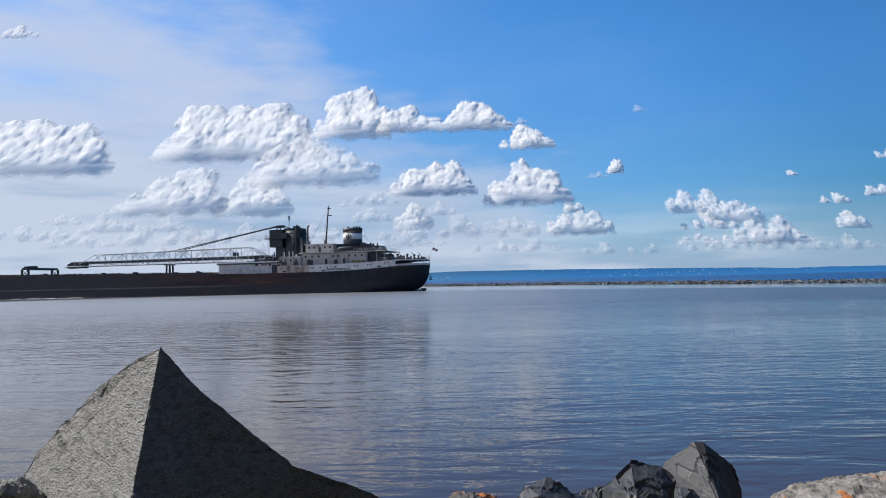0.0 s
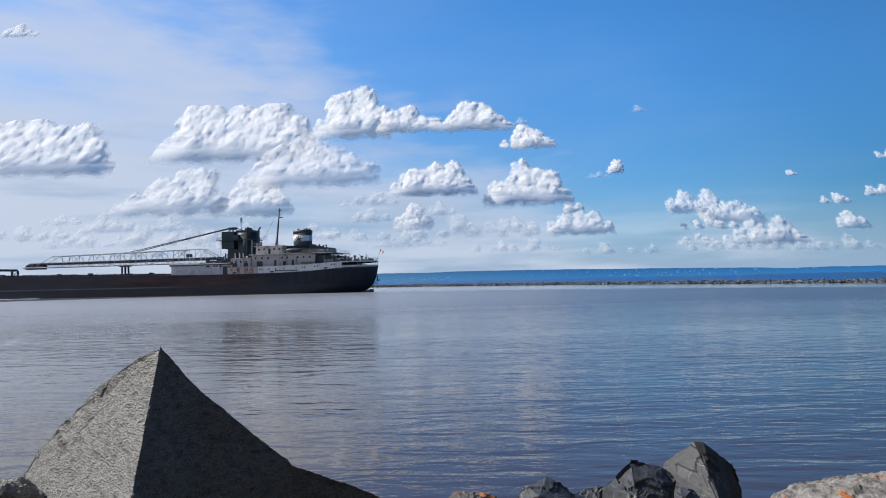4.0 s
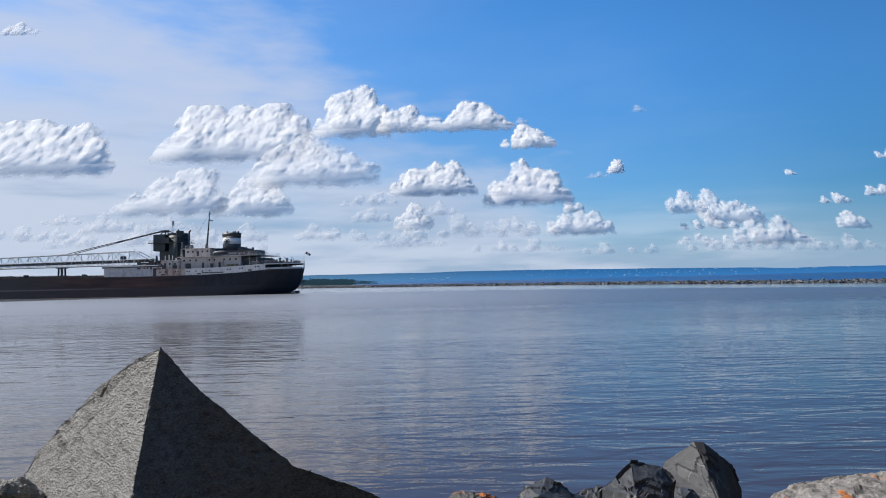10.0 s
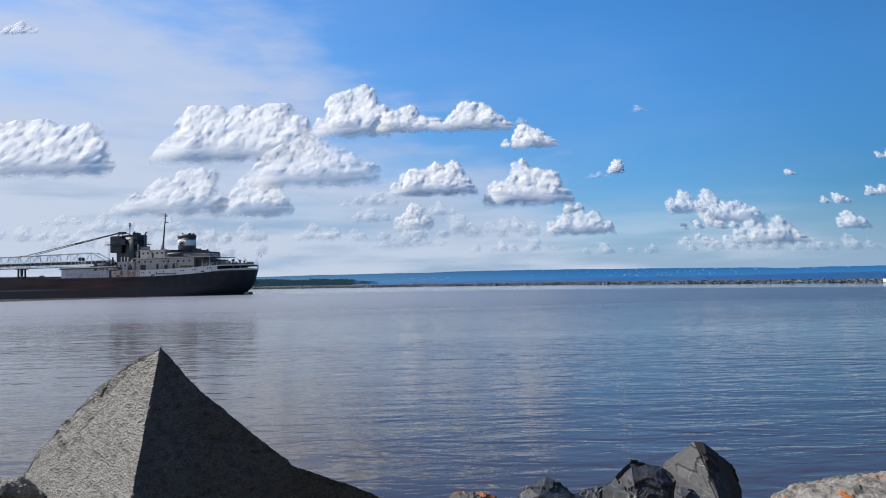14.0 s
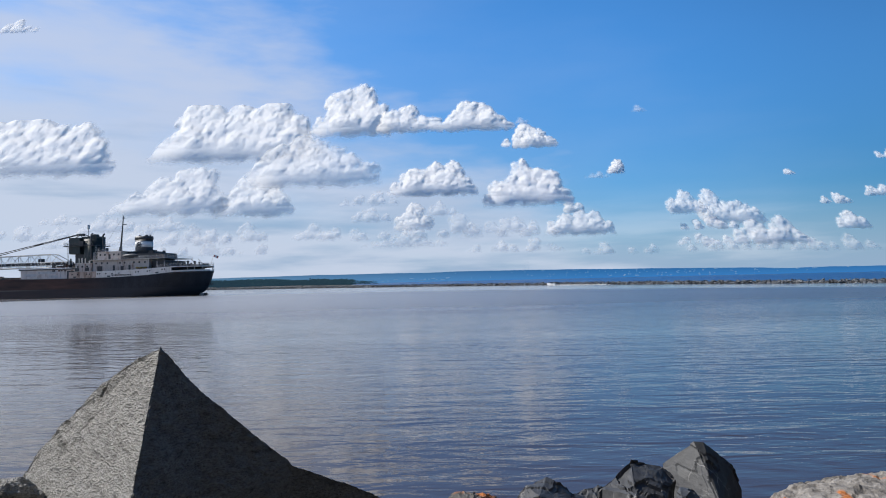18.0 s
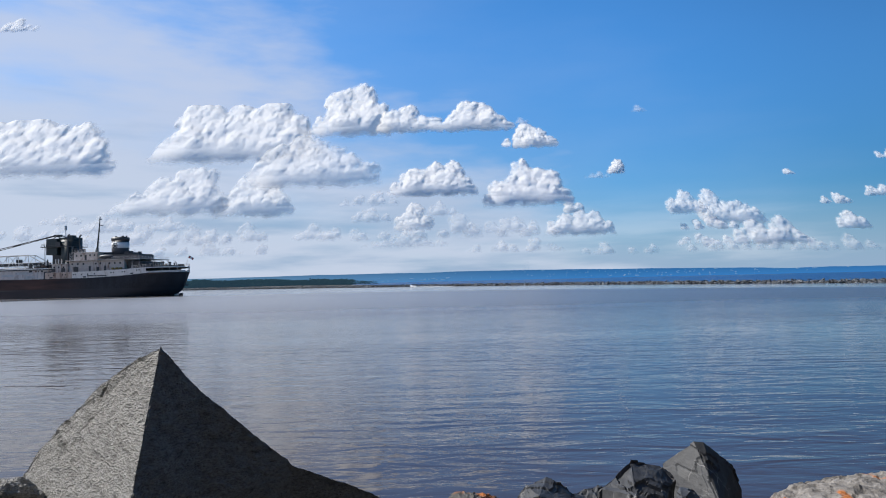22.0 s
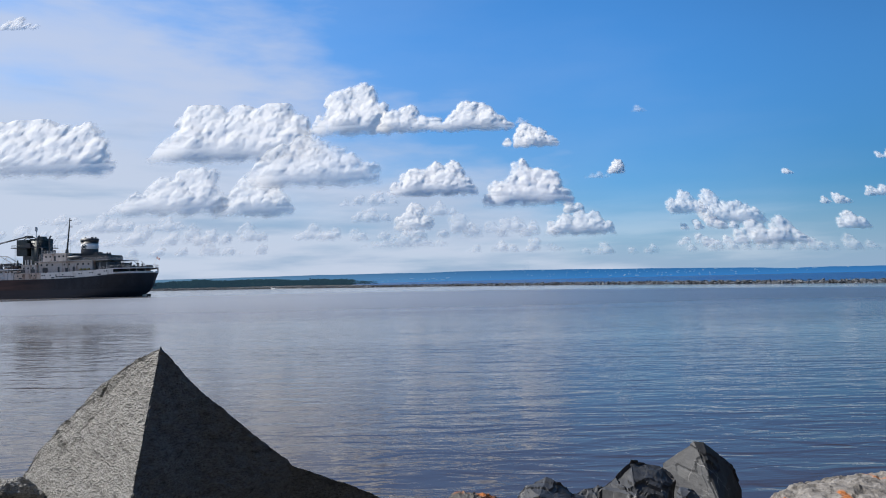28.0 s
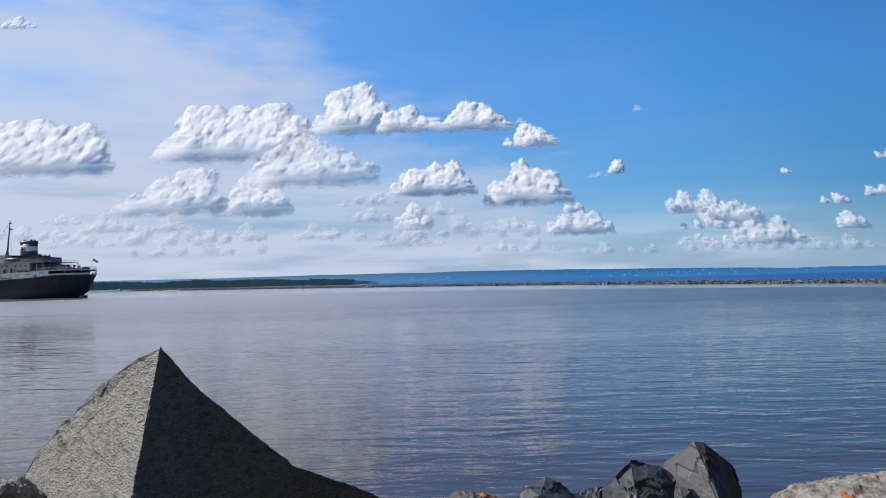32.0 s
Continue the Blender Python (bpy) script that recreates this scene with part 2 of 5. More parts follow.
def painted_haze_material(name, colour, air, share, sunward=None):
    """Distant land: its own colour, with the haze before it painted in as a glow."""
    m = bpy.data.materials.new(name)
    m.use_nodes = True
    n, l = nodes_of(m.node_tree)
    out, dif, em, mix = (n.new("ShaderNode" + k) for k in ("OutputMaterial", "BsdfDiffuse", "Emission", "MixShader"))
    co, noi, ramp = n.new("ShaderNodeTexCoord"), n.new("ShaderNodeTexNoise"), n.new("ShaderNodeValToRGB")
    noi.inputs["Scale"].default_value, noi.inputs["Detail"].default_value = 0.02, 8
    l.new(co.outputs["Object"], noi.inputs["Vector"])
    e = ramp.color_ramp.elements
    e[0].position, e[1].position = 0.35, 0.65
    e[0].color, e[1].color = (*[c * 0.6 for c in colour], 1), (*[c * 1.5 for c in colour], 1)
    l.new(noi.outputs["Fac"], ramp.inputs[0])
    l.new(ramp.outputs[0], dif.inputs[0])
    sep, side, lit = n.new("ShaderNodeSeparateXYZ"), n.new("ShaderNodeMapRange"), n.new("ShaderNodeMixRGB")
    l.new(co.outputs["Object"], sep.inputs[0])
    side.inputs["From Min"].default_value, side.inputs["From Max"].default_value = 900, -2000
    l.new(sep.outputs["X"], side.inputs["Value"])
    lit.inputs["Color1"].default_value, lit.inputs["Color2"].default_value = (*air, 1), (*(sunward or air), 1)   # painted haze brightens towards the sun's side
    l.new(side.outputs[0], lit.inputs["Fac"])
    # the painted haze glows strongest along the foot
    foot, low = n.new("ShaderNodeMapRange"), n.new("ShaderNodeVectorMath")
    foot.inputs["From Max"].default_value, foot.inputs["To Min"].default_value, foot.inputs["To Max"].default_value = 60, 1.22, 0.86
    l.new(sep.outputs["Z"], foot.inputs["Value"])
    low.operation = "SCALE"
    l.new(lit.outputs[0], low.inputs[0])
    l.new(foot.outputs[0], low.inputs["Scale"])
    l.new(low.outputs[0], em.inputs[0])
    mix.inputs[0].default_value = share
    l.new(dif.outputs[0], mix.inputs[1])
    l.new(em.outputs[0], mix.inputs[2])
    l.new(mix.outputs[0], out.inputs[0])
    return m


def hull_material():
    """Weathered plating: black aft, rust-brown forward, a dark boot-top band, plate seams and streaks."""
    m = material("hull_plating", (0.030, 0.031, 0.038), 0.72, 0.0, 0.35, 0.5, 4.0, 0.25, streak=(1, 1, 0.3))
    n, l = m.node_tree.nodes, m.node_tree.links
    bs = next(x for x in n if x.type == "BSDF_PRINCIPLED")
    aft = bs.inputs["Base Color"].links[0].from_socket
    co, sep = n.new("ShaderNodeTexCoord"), n.new("ShaderNodeSeparateXYZ")
    l.new(co.outputs["Object"], sep.inputs[0])
    wob = n.new("ShaderNodeTexNoise")
    wob.inputs["Scale"].default_value, wob.inputs["Detail"].default_value = 0.25, 6
    mp = n.new("ShaderNodeMapping")
    mp.inputs["Scale"].default_value = (0.35, 1, 2.2)
    l.new(co.outputs["Object"], mp.inputs[0])
    l.new(mp.outputs[0], wob.inputs["Vector"])
    rust = n.new("ShaderNodeValToRGB")
    e = rust.color_ramp.elements
    e[0].position, e[1].position = 0.3, 0.72
    e[0].color, e[1].color = (0.030, 0.022, 0.024, 1), (0.095, 0.050, 0.043, 1)
    l.new(wob.outputs["Fac"], rust.inputs[0])
    where = n.new("ShaderNodeMapRange")
    where.inputs["From Min"].default_value, where.inputs["From Max"].default_value = 34, 50
    l.new(sep.outputs["X"], where.inputs["Value"])
    mx = n.new("ShaderNodeMixRGB")
    l.new(where.outputs[0], mx.inputs["Fac"])
    l.new(aft, mx.inputs["Color1"])
    l.new(rust.outputs[0], mx.inputs["Color2"])
    fore, mx1 = n.new("ShaderNodeMapRange"), n.new("ShaderNodeMixRGB")
    fore.inputs["From Min"].default_value, fore.inputs["From Max"].default_value = 85, 115
    fore.inputs["To Max"].default_value = 0.75
    l.new(sep.outputs["X"], fore.inputs["Value"])
    l.new(fore.outputs[0], mx1.inputs["Fac"])
    l.new(mx.outputs[0], mx1.inputs["Color1"])
    mx1.inputs["Color2"].default_value = (0.055, 0.053, 0.058, 1)
    # a pale scuffed line along the top of the boot band, forward of the engine room
    ends = []
    for lo, hi in ((2.9, 3.15), (3.6, 3.35)):
        k = n.new("ShaderNodeMapRange")
        k.inputs["From Min"].default_value, k.inputs["From Max"].default_value = lo, hi
        l.new(sep.outputs["Z"], k.inputs["Value"])
        ends.append(k.outputs[0])
    k = n.new("ShaderNodeMapRange")
    k.inputs["From Min"].default_value, k.inputs["From Max"].default_value = 60, 90
    l.new(sep.outputs["X"], k.inputs["Value"])
    ends += [k.outputs[0], wob.outputs["Fac"]]
    scuff = ends[0]
    for e2 in ends[1:]:
        k = n.new("ShaderNodeMath")
        k.operation = "MULTIPLY"
        l.new(scuff, k.inputs[0])
        l.new(e2, k.inputs[1])
        scuff = k.outputs[0]
    boot = n.new("ShaderNodeMapRange")
    boot.inputs["From Min"].default_value, boot.inputs["From Max"].default_value = 3.5, 3.3
    boot.inputs["To Max"].default_value = 0.65
    l.new(sep.outputs["Z"], boot.inputs["Value"])
    mx2 = n.new("ShaderNodeMixRGB")
    mx2.inputs["Color2"].default_value = (0.040, 0.040, 0.048, 1)
    l.new(boot.outputs[0], mx2.inputs["Fac"])
    l.new(mx1.outputs[0], mx2.inputs["Color1"])
    mx3 = n.new("ShaderNodeMixRGB")
    mx3.inputs["Color2"].default_value = (0.20, 0.19, 0.185, 1)
    l.new(scuff, mx3.inputs["Fac"])
    l.new(mx2.outputs[0], mx3.inputs["Color1"])
    l.new(mx3.outputs[0], bs.inputs["Base Color"])
    bs.inputs["Specular IOR Level"].default_value = 0.2
    return m


def basalt_material():
    """Dark fine-grained stone: worn paler edges, thin pale veins."""
    m = material("dark_basalt", (0.058, 0.060, 0.065), 0.62, 0, 0.4, 3.5, 70, 0.35, second=(0.12, 0.118, 0.115), second_at=(0.56, 0.80), second_scale=5, depth=0.012)
    n, l = m.node_tree.nodes, m.node_tree.links
    bs = next(x for x in n if x.type == "BSDF_PRINCIPLED")
    base = bs.inputs["Base Color"].links[0].from_socket
    co, warp, cells, add = n.new("ShaderNodeTexCoord"), n.new("ShaderNodeTexNoise"), n.new("ShaderNodeTexVoronoi"), n.new("ShaderNodeMixRGB")
    warp.inputs["Scale"].default_value, warp.inputs["Detail"].default_value = 2.5, 4
    l.new(co.outputs["Object"], warp.inputs["Vector"])
    add.inputs["Fac"].default_value = 0.22
    l.new(co.outputs["Object"], add.inputs["Color1"])
    l.new(warp.outputs["Color"], add.inputs["Color2"])
    cells.feature = "DISTANCE_TO_EDGE"
    cells.inputs["Scale"].default_value = 3.4
    l.new(add.outputs[0], cells.inputs["Vector"])
    near, some, both, mx = n.new("ShaderNodeMapRange"), n.new("ShaderNodeMapRange"), n.new("ShaderNodeMath"), n.new("ShaderNodeMixRGB")
    near.inputs["From Min"].default_value, near.inputs["From Max"].default_value = 0.014, 0.004
    l.new(cells.outputs["Distance"], near.inputs["Value"])
    some.inputs["From Min"].default_value, some.inputs["From Max"].default_value, some.inputs["To Max"].default_value = 0.50, 0.62, 0.7
    l.new(warp.outputs["Fac"], some.inputs["Value"])
    both.operation = "MULTIPLY"
    l.new(near.outputs[0], both.inputs[0])
    l.new(some.outputs[0], both.inputs[1])
    mx.inputs["Color2"].default_value = (0.36, 0.35, 0.34, 1)
    l.new(both.outputs[0], mx.inputs["Fac"])
    l.new(base, mx.inputs["Color1"])
    l.new(mx.outputs[0], bs.inputs["Base Color"])
    return m


M = {
    "water": water_material(),
    "hull": hull_material(),
    "foam": material("white_foam", (0.7, 0.72, 0.74), 0.9, 0, 0.15, 1.5, 12, 0.4),
    "boat": material("white_gelcoat", (0.75, 0.75, 0.75), 0.3, 0, 0.05, 2, 20, 0),
    "white": material("ship_white_paint", (0.66, 0.61, 0.575), 0.45, 0, 0.15, 0.6, 8, 0.1, second=(0.28, 0.19, 0.14), second_at=(0.54, 0.76), second_scale=0.7, streak=(1, 1, 0.25)),
    "cream": material("ship_house_paint", (0.54, 0.475, 0.43), 0.5, 0, 0.2, 0.8, 9, 0.1, second=(0.22, 0.14, 0.10), second_at=(0.50, 0.72), second_scale=0.8, streak=(1, 1, 0.3)),
    "tan": material("rust_stained_paint", (0.46, 0.345, 0.285), 0.6, 0, 0.25, 0.9, 9, 0.1, second=(0.16, 0.085, 0.06), second_at=(0.50, 0.70), second_scale=0.6, streak=(1, 1, 0.3)),
    "green": material("tower_grey_green_paint", (0.017, 0.030, 0.033), 0.55, 0, 0.2, 0.8, 9, 0.15, second=(0.09, 0.06, 0.05), second_at=(0.62, 0.8), streak=(1, 1, 0.3)),
    "dark": material("dark_steel", (0.035, 0.037, 0.042), 0.5, 0.0, 0.3, 1.5, 12, 0.15),
    "funnel": material("funnel_charcoal_paint", (0.045, 0.05, 0.06), 0.5, 0, 0.2, 1.0, 10, 0.1),
    "steel": material("boom_grey_paint", (0.55, 0.55, 0.55), 0.5, 0, 0.2, 0.8, 9, 0.1, second=(0.2, 0.12, 0.09), second_at=(0.6, 0.8)),
    "deck": material("rusty_deck", (0.13, 0.085, 0.07), 0.85, 0, 0.25, 0.8, 8, 0.3),
    "glass": material("dark_window_glass", (0.02, 0.025, 0.03), 0.1, 0, 0.1, 2, 20, 0),
    "red": material("flag_red", (0.28, 0.025, 0.03), 0.8, 0, 0.1, 8, 60, 0.1),
    "flagwhite": material("flag_white", (0.75, 0.75, 0.75), 0.8, 0, 0.05, 8, 60, 0.1),
    "yellow": material("yellow_paint", (0.34, 0.27, 0.08), 0.5, 0, 0.15, 2, 20, 0.1),
    "slate": material("grey_quarried_rock", (0.305, 0.298, 0.285), 0.9, 0, 0.5, 14, 60, 0.9, second=(0.09, 0.087, 0.083), second_at=(0.58, 0.85), second_scale=14, depth=0.05, streak=(1.0, 1.0, 2.4), shine=0.12),
    "basalt": basalt_material(),
    "lichen": material("lichened_granite", (0.23, 0.213, 0.195), 0.9, 0, 0.6, 9, 45, 1.0, second=(0.42, 0.14, 0.035), second_at=(0.62, 0.67), second_scale=4.5, depth=0.02),
    "lichen_dark": material("dark_lichened_rock", (0.10, 0.095, 0.088), 0.9, 0, 0.5, 8, 50, 0.9, second=(0.40, 0.13, 0.03), second_at=(0.54, 0.62), second_scale=3.0, depth=0.02),
    "bank": material("bank_rubble", (0.018, 0.0185, 0.020), 0.95, 0, 0.4, 2, 18, 1.0, depth=0.08),
    "armour": material("breakwater_stone", (0.112, 0.118, 0.124), 0.9, 0, 0.3, 0.6, 6, 0.6, per_piece=0.8, depth=0.1),
    "sand": material("beach_sand", (0.17, 0.165, 0.15), 0.95, 0, 0.15, 0.05, 1, 0.2),
    # haze over woods, hills and town is a glow within these materials
    "leaf": painted_haze_material("spit_foliage_painted_haze", (0.030, 0.058, 0.040), (0.024, 0.056, 0.088), 0.6),
    "hill": painted_haze_material("wooded_hill_painted_haze", (0.03, 0.05, 0.06), (0.034, 0.172, 0.440), 0.92, (0.13, 0.265, 0.41)),
    "town": painted_haze_material("pale_walls_painted_haze", (0.55, 0.57, 0.60), (0.05, 0.20, 0.44), 0.55),
    "cloud": cloud_material("cumulus", 1.0),
    "cloud_far": cloud_material("hazy_cumulus", 0.78),
    "cloud_low": cloud_material("distant_cumulus", 0.42),
}


# ---- building blocks ----
def mesh_of(bm, name, mat, smooth=False):
    me = bpy.data.meshes.new(name)
    bm.to_mesh(me)
    bm.free()
    if mat:
        me.materials.append(mat)
    if smooth:
        for p in me.polygons:
            p.use_smooth = True
    return me


def part(name, bm, mat, parent, label="", smooth=False):
    ob = new(name, mesh_of(bm, name, mat, smooth))
    ob.parent = parent
    if label:
        tagged(ob, label)
    return ob


def box(bm, x0, x1, y0, y1, z0, z1, bevel=0.0):
    r = bmesh.ops.create_cube(bm, size=1, matrix=Matrix.LocRotScale(((x0 + x1) / 2, (y0 + y1) / 2, (z0 + z1) / 2), None, (abs(x1 - x0), abs(y1 - y0), abs(z1 - z0))))
    if bevel:
        edges = {e for v in r["verts"] for e in v.link_edges}
        bmesh.ops.bevel(bm, geom=list(edges), offset=bevel, segments=2, affect="EDGES")
    return bm


def rod(bm, a, b, r, r2=None, seg=8):
    a, b = Vector(a), Vector(b)
    d = b - a
    m = Matrix.Translation((a + b) / 2) @ d.to_track_quat("Z", "Y").to_matrix().to_4x4()
    bmesh.ops.create_cone(bm, cap_ends=True, segments=seg, radius1=r, radius2=r if r2 is None else r2, depth=d.length, matrix=m)
    return bm


def B():
    return bmesh.new()


def rail(parent, pts, height=1.1, gap=1.8, mat="white", name="railing", bars=3, r=0.03):
    """A pipe railing along a line of points."""
    bm = B()
    for p, q in zip(pts, pts[1:]):
        p, q = Vector(p), Vector(q)
        k = max(1, round((q - p).length / gap))
        for i in range(k + 1):
            b = p.lerp(q, i / k)
            rod(bm, b, b + Vector((0, 0, height)), r, seg=5)
        for j in range(bars):
            up = Vector((0, 0, height * (j + 1) / bars))
            rod(bm, p + up, q + up, r, seg=5)
    return part(name, bm, M[mat], parent)


# ---- the cargo ship: x towards its bow from the stern rail, y to port, z up from the waterline ----
BEAM = 11.5


def sheer(s):
    """Height of the black plating's upper edge."""
    knots = ((-1, 9.1), (9, 8.8), (21, 7.9), (34, 7.45), (64, 7.4), (100, 7.9), (155, 8.6), (200, 9.4), (224, 10.6))
    for (a, p), (b, q) in zip(knots, knots[1:]):
        if s <= b:
            return p + (q - p) * (s - a) / (b - a)
    return knots[-1][1]


def stern_at(z):
    """Where the counter stern begins at a height."""
    knots = ((-4, 14), (0, 5.8), (1.2, 3.4), (2.6, 1.9), (5, 0.7), (7.5, 0.25), (9.5, 0.0), (14, -0.2))
    for (a, p), (b, q) in zip(knots, knots[1:]):
        if z <= b:
            return p + (q - p) * max(0, z - a) / (b - a)
    return knots[-1][1]


def half_breadth(s, z):
    s0 = stern_at(z)
    run = 10 + 1.7 * max(0, 9 - z)
    a = max(0.0, min(1.0, (s - s0) / run))
    b = max(0.0, min(1.0, (222 - s + 0.25 * (z - 9)) / 30))
    return BEAM * math.sin(a * math.pi / 2) ** 0.62 * math.sin(b * math.pi / 2) ** 0.6


def stations(z, first=0.0, last=222.0):
    s0 = max(first, stern_at(z))
    s = [s0 + (60 - s0) * (i / 26) ** 2 for i in range(26)] + [60 + 10 * i for i in range(13)]
    s += [190 + 32 * (1 - (1 - i / 14) ** 2) for i in range(15)]
    return [min(x, last) for x in s]


def skin(bm, levels, offset=0.0, first=0.0, last=222.0, sides=(1, -1)):
    """Plating between level curves (functions of s), on both sides."""
    for side in sides:
        rows = []
        for lev in levels:
            zs = lev if callable(lev) else (lambda s, v=lev: v)
            row = []
            for s in stations(zs(max(0, first)), first, last):
                z = zs(s)
                row.append(bm.verts.new((s, side * (half_breadth(s, z) + offset), z)))
            rows.append(row)
        for a, b in zip(rows, rows[1:]):
            for i in range(len(a) - 1):
                quad = (a[i], a[i + 1], b[i + 1], b[i])
                if (quad[0].co - quad[1].co).length < 1e-5 and (quad[2].co - quad[3].co).length < 1e-5:
                    continue
                bm.faces.new(quad if side < 0 else quad[::-1])
    return bm


def deck_plate(bm, z, s0, s1, inset=0.1, thick=0.12, step=2.0):
    """A deck between two stations, following the hull's breadth."""
    zf = z if callable(z) else (lambda s: z)
    k = max(2, int((s1 - s0) / step))
    ring = [s0 + (s1 - s0) * i / k for i in range(k + 1)]
    top = [(bm.verts.new((s, half_breadth(s, zf(s)) - inset, zf(s))), bm.verts.new((s, -half_breadth(s, zf(s)) + inset, zf(s)))) for s in ring]
    low = [(bm.verts.new((v.co.x, v.co.y, v.co.z - thick)), bm.verts.new((w.co.x, w.co.y, w.co.z - thick))) for v, w in top]
    for i in range(k):
        bm.faces.new((top[i][0], top[i][1], top[i + 1][1], top[i + 1][0]))
        bm.faces.new((low[i][0], low[i + 1][0], low[i + 1][1], low[i][1]))
        bm.faces.new((top[i][0], top[i + 1][0], low[i + 1][0], low[i][0]))
        bm.faces.new((top[i][1], low[i][1], low[i + 1][1], top[i + 1][1]))
    return bm


def top_line(s):
    """Height of the white topside's upper edge."""
    knots = ((-1, 11.35), (9, 11.1), (22, 10.35), (38, 10.0), (60, 10.0))
    for (a, p), (b, q) in zip(knots, knots[1:]):
        if s <= b:
            return p + (q - p) * (s - a) / (b - a)
    return knots[-1][1]


def house(parent, name, s0, s1, y1, z0, z1, mat="cream", roof_over=0.35, label="", bevel=0.12):
    """A deckhouse block with a slightly overhanging roof plate."""
    wall = part(name, box(B(), s0, s1, -y1, y1, z0, z1, bevel), M[mat], parent, label)
    part("roof_plate", box(B(), s0 - roof_over, s1 + roof_over, -y1 - roof_over, y1 + roof_over, z1, z1 + 0.18, 0.04), M["white"], wall)
    return wall


def window(parent, s, y, z, w=0.7, h=0.7, name="window", out=1):
    bm = box(B(), s - w / 2, s + w / 2, y - 0.02 * out, y + 0.05 * out, z - h / 2, z + h / 2, 0.03)
    return part(name, bm, M["glass"], parent)


def porthole(parent, s, z):
    y = half_breadth(s, z) + 0.04
    bm = B()
    rod(bm, (s, y - 0.1, z), (s, y + 0.06, z), 0.26, seg=12)
    return part("porthole", bm, M["glass"], parent)


def vent(parent, s, y, z, h, r=0.35):
    """A mushroom ventilator."""
    bm = rod(B(), (s, y, z), (s, y, z + h), r * 0.6, seg=12)
    rod(bm, (s, y, z + h - 0.15), (s, y, z + h + 0.35), r, r * 0.7, seg=12)
    return part("ventilator", bm, M["dark"], parent)


def make_ship():
    ship = tagged(new("cargo_ship"), "long dark-hulled rusty bulk carrier with white aft deckhouses steaming", "ship")
    # hull
    low = [-3.5, -1.5, 0, 0.8, 1.6, 2.6, 3.8, 5.2, 6.6]
    hull = part("hull", skin(B(), low + [sheer]), M["hull"], ship, "black and rust-brown riveted steel hull", True)
    part("main_deck", deck_plate(B(), lambda s: sheer(s) - 0.12, 46, 221, 0.05, 0.2, 5.0), M["deck"], ship)
    part("mooring_deck", deck_plate(B(), lambda s: sheer(s) - 0.1, 0.8, 46, 0.05, 0.2, 1.5), M["deck"], ship)
    part("poop_deck", deck_plate(B(), lambda s: top_line(s) - 0.25, 0.5, 53, 0.15, 0.2, 1.5), M["deck"], ship)
    part("rubbing_strake", skin(B(), [lambda s: sheer(s) - 0.02, lambda s: sheer(s) + 0.12], 0.08, 0.1, 222), M["dark"], hull)
    # white topside plating with its opening aft
    side = part("topside_plating", skin(B(), [lambda s: sheer(s) + 0.12, lambda s: (sheer(s) + top_line(s)) / 2, top_line], 0.03, 9.6, 53.5), M["white"], ship, "white painted topside plating", True)
    for k in (1, -1):
        part("forward_plating", skin(B(), [lambda s: sheer(s) + 0.14, lambda s: top_line(s) - 0.03], 0.045, 41.5, 53.4, (k,)), M["tan"], side, "rust-stained tan plating")
    part("bulwark_foot", skin(B(), [lambda s: sheer(s) + 0.12, lambda s: sheer(s) + 0.75], 0.03, 0.05, 9.7), M["white"], side)
    part("bulwark_cap", skin(B(), [lambda s: top_line(s) - 0.42, top_line], 0.05, 0.0, 9.8), M["white"], side)
    for s in (1.2, 2.9, 4.6):
        for k in (1, -1):
            y = k * (half_breadth(s, 10) - 0.1)
            part("stanchion", rod(B(), (s, y, sheer(s)), (s, y, top_line(s)), 0.10, seg=8), M["white"], side)
    part("inner_bulkhead", box(B(), 10.6, 10.9, -9.5, 9.5, 8.4, 10.8), M["dark"], ship)
    part("mooring_winch", box(box(B(), 4.2, 6.4, -2, 2, 8.9, 10.0, 0.2), 7, 8.4, 3.5, 6.5, 8.8, 9.8, 0.2), M["dark"], ship)
    for s in (52.0, 49.6, 45.6, 44.4, 40.8, 39.9, 37.2, 34.6, 31.6, 24.4, 23.4, 19.6, 18.6, 13.4, 12.4):
        porthole(side, s, sheer(s) + 1.55)
    for s in (50.8, 36, 15.6):
        part("freeing_port", box(B(), s - 0.7, s + 0.7, half_breadth(s, 8) - 0.05, half_breadth(s, 8) + 0.05, sheer(s) + 0.3, sheer(s) + 0.8), M["dark"], side)
    # the name, as plain dark bars
    s = 34.8
    for k, w in enumerate((0.72, 0.3, 0.62, 0.62, 0.3, 0.6, 0.3, 0.62, 0.66, 0.58, 0.58, 0.62)):
        part("name_bar", box(B(), s - w, s, half_breadth(s, 8) + 0.02, half_breadth(s, 8) + 0.08, 8.16 - 0.008 * k, 8.62 - 0.008 * k), M["dark"], side)
        s -= w + 0.17
    # stern gear
    rudder = part("rudder", box(box(B(), 1.6, 3.6, -0.25, 0.25, -3, 0.9, 0.1), 2.2, 5.4, -0.35, 0.35, -3, 0.35, 0.1), M["dark"], ship)
    part("draught_marks", box(B(), 3.1, 5.0, 0.36, 0.4, 0.15, 0.75), M["white"], rudder)
    anchor = rod(B(), (-0.05, 0.6, 5.9), (-0.15, 0.6, 3.9), 0.14)
    rod(anchor, (-0.2, -0.5, 3.95), (-0.2, 1.7, 3.95), 0.2)
    rod(anchor, (-0.2, -0.5, 3.95), (-0.3, -0.7, 5.0), 0.18, 0.05)
    rod(anchor, (-0.2, 1.7, 3.95), (-0.3, 1.9, 5.0), 0.18, 0.05)
    part("stern_anchor", anchor, M["dark"], ship)
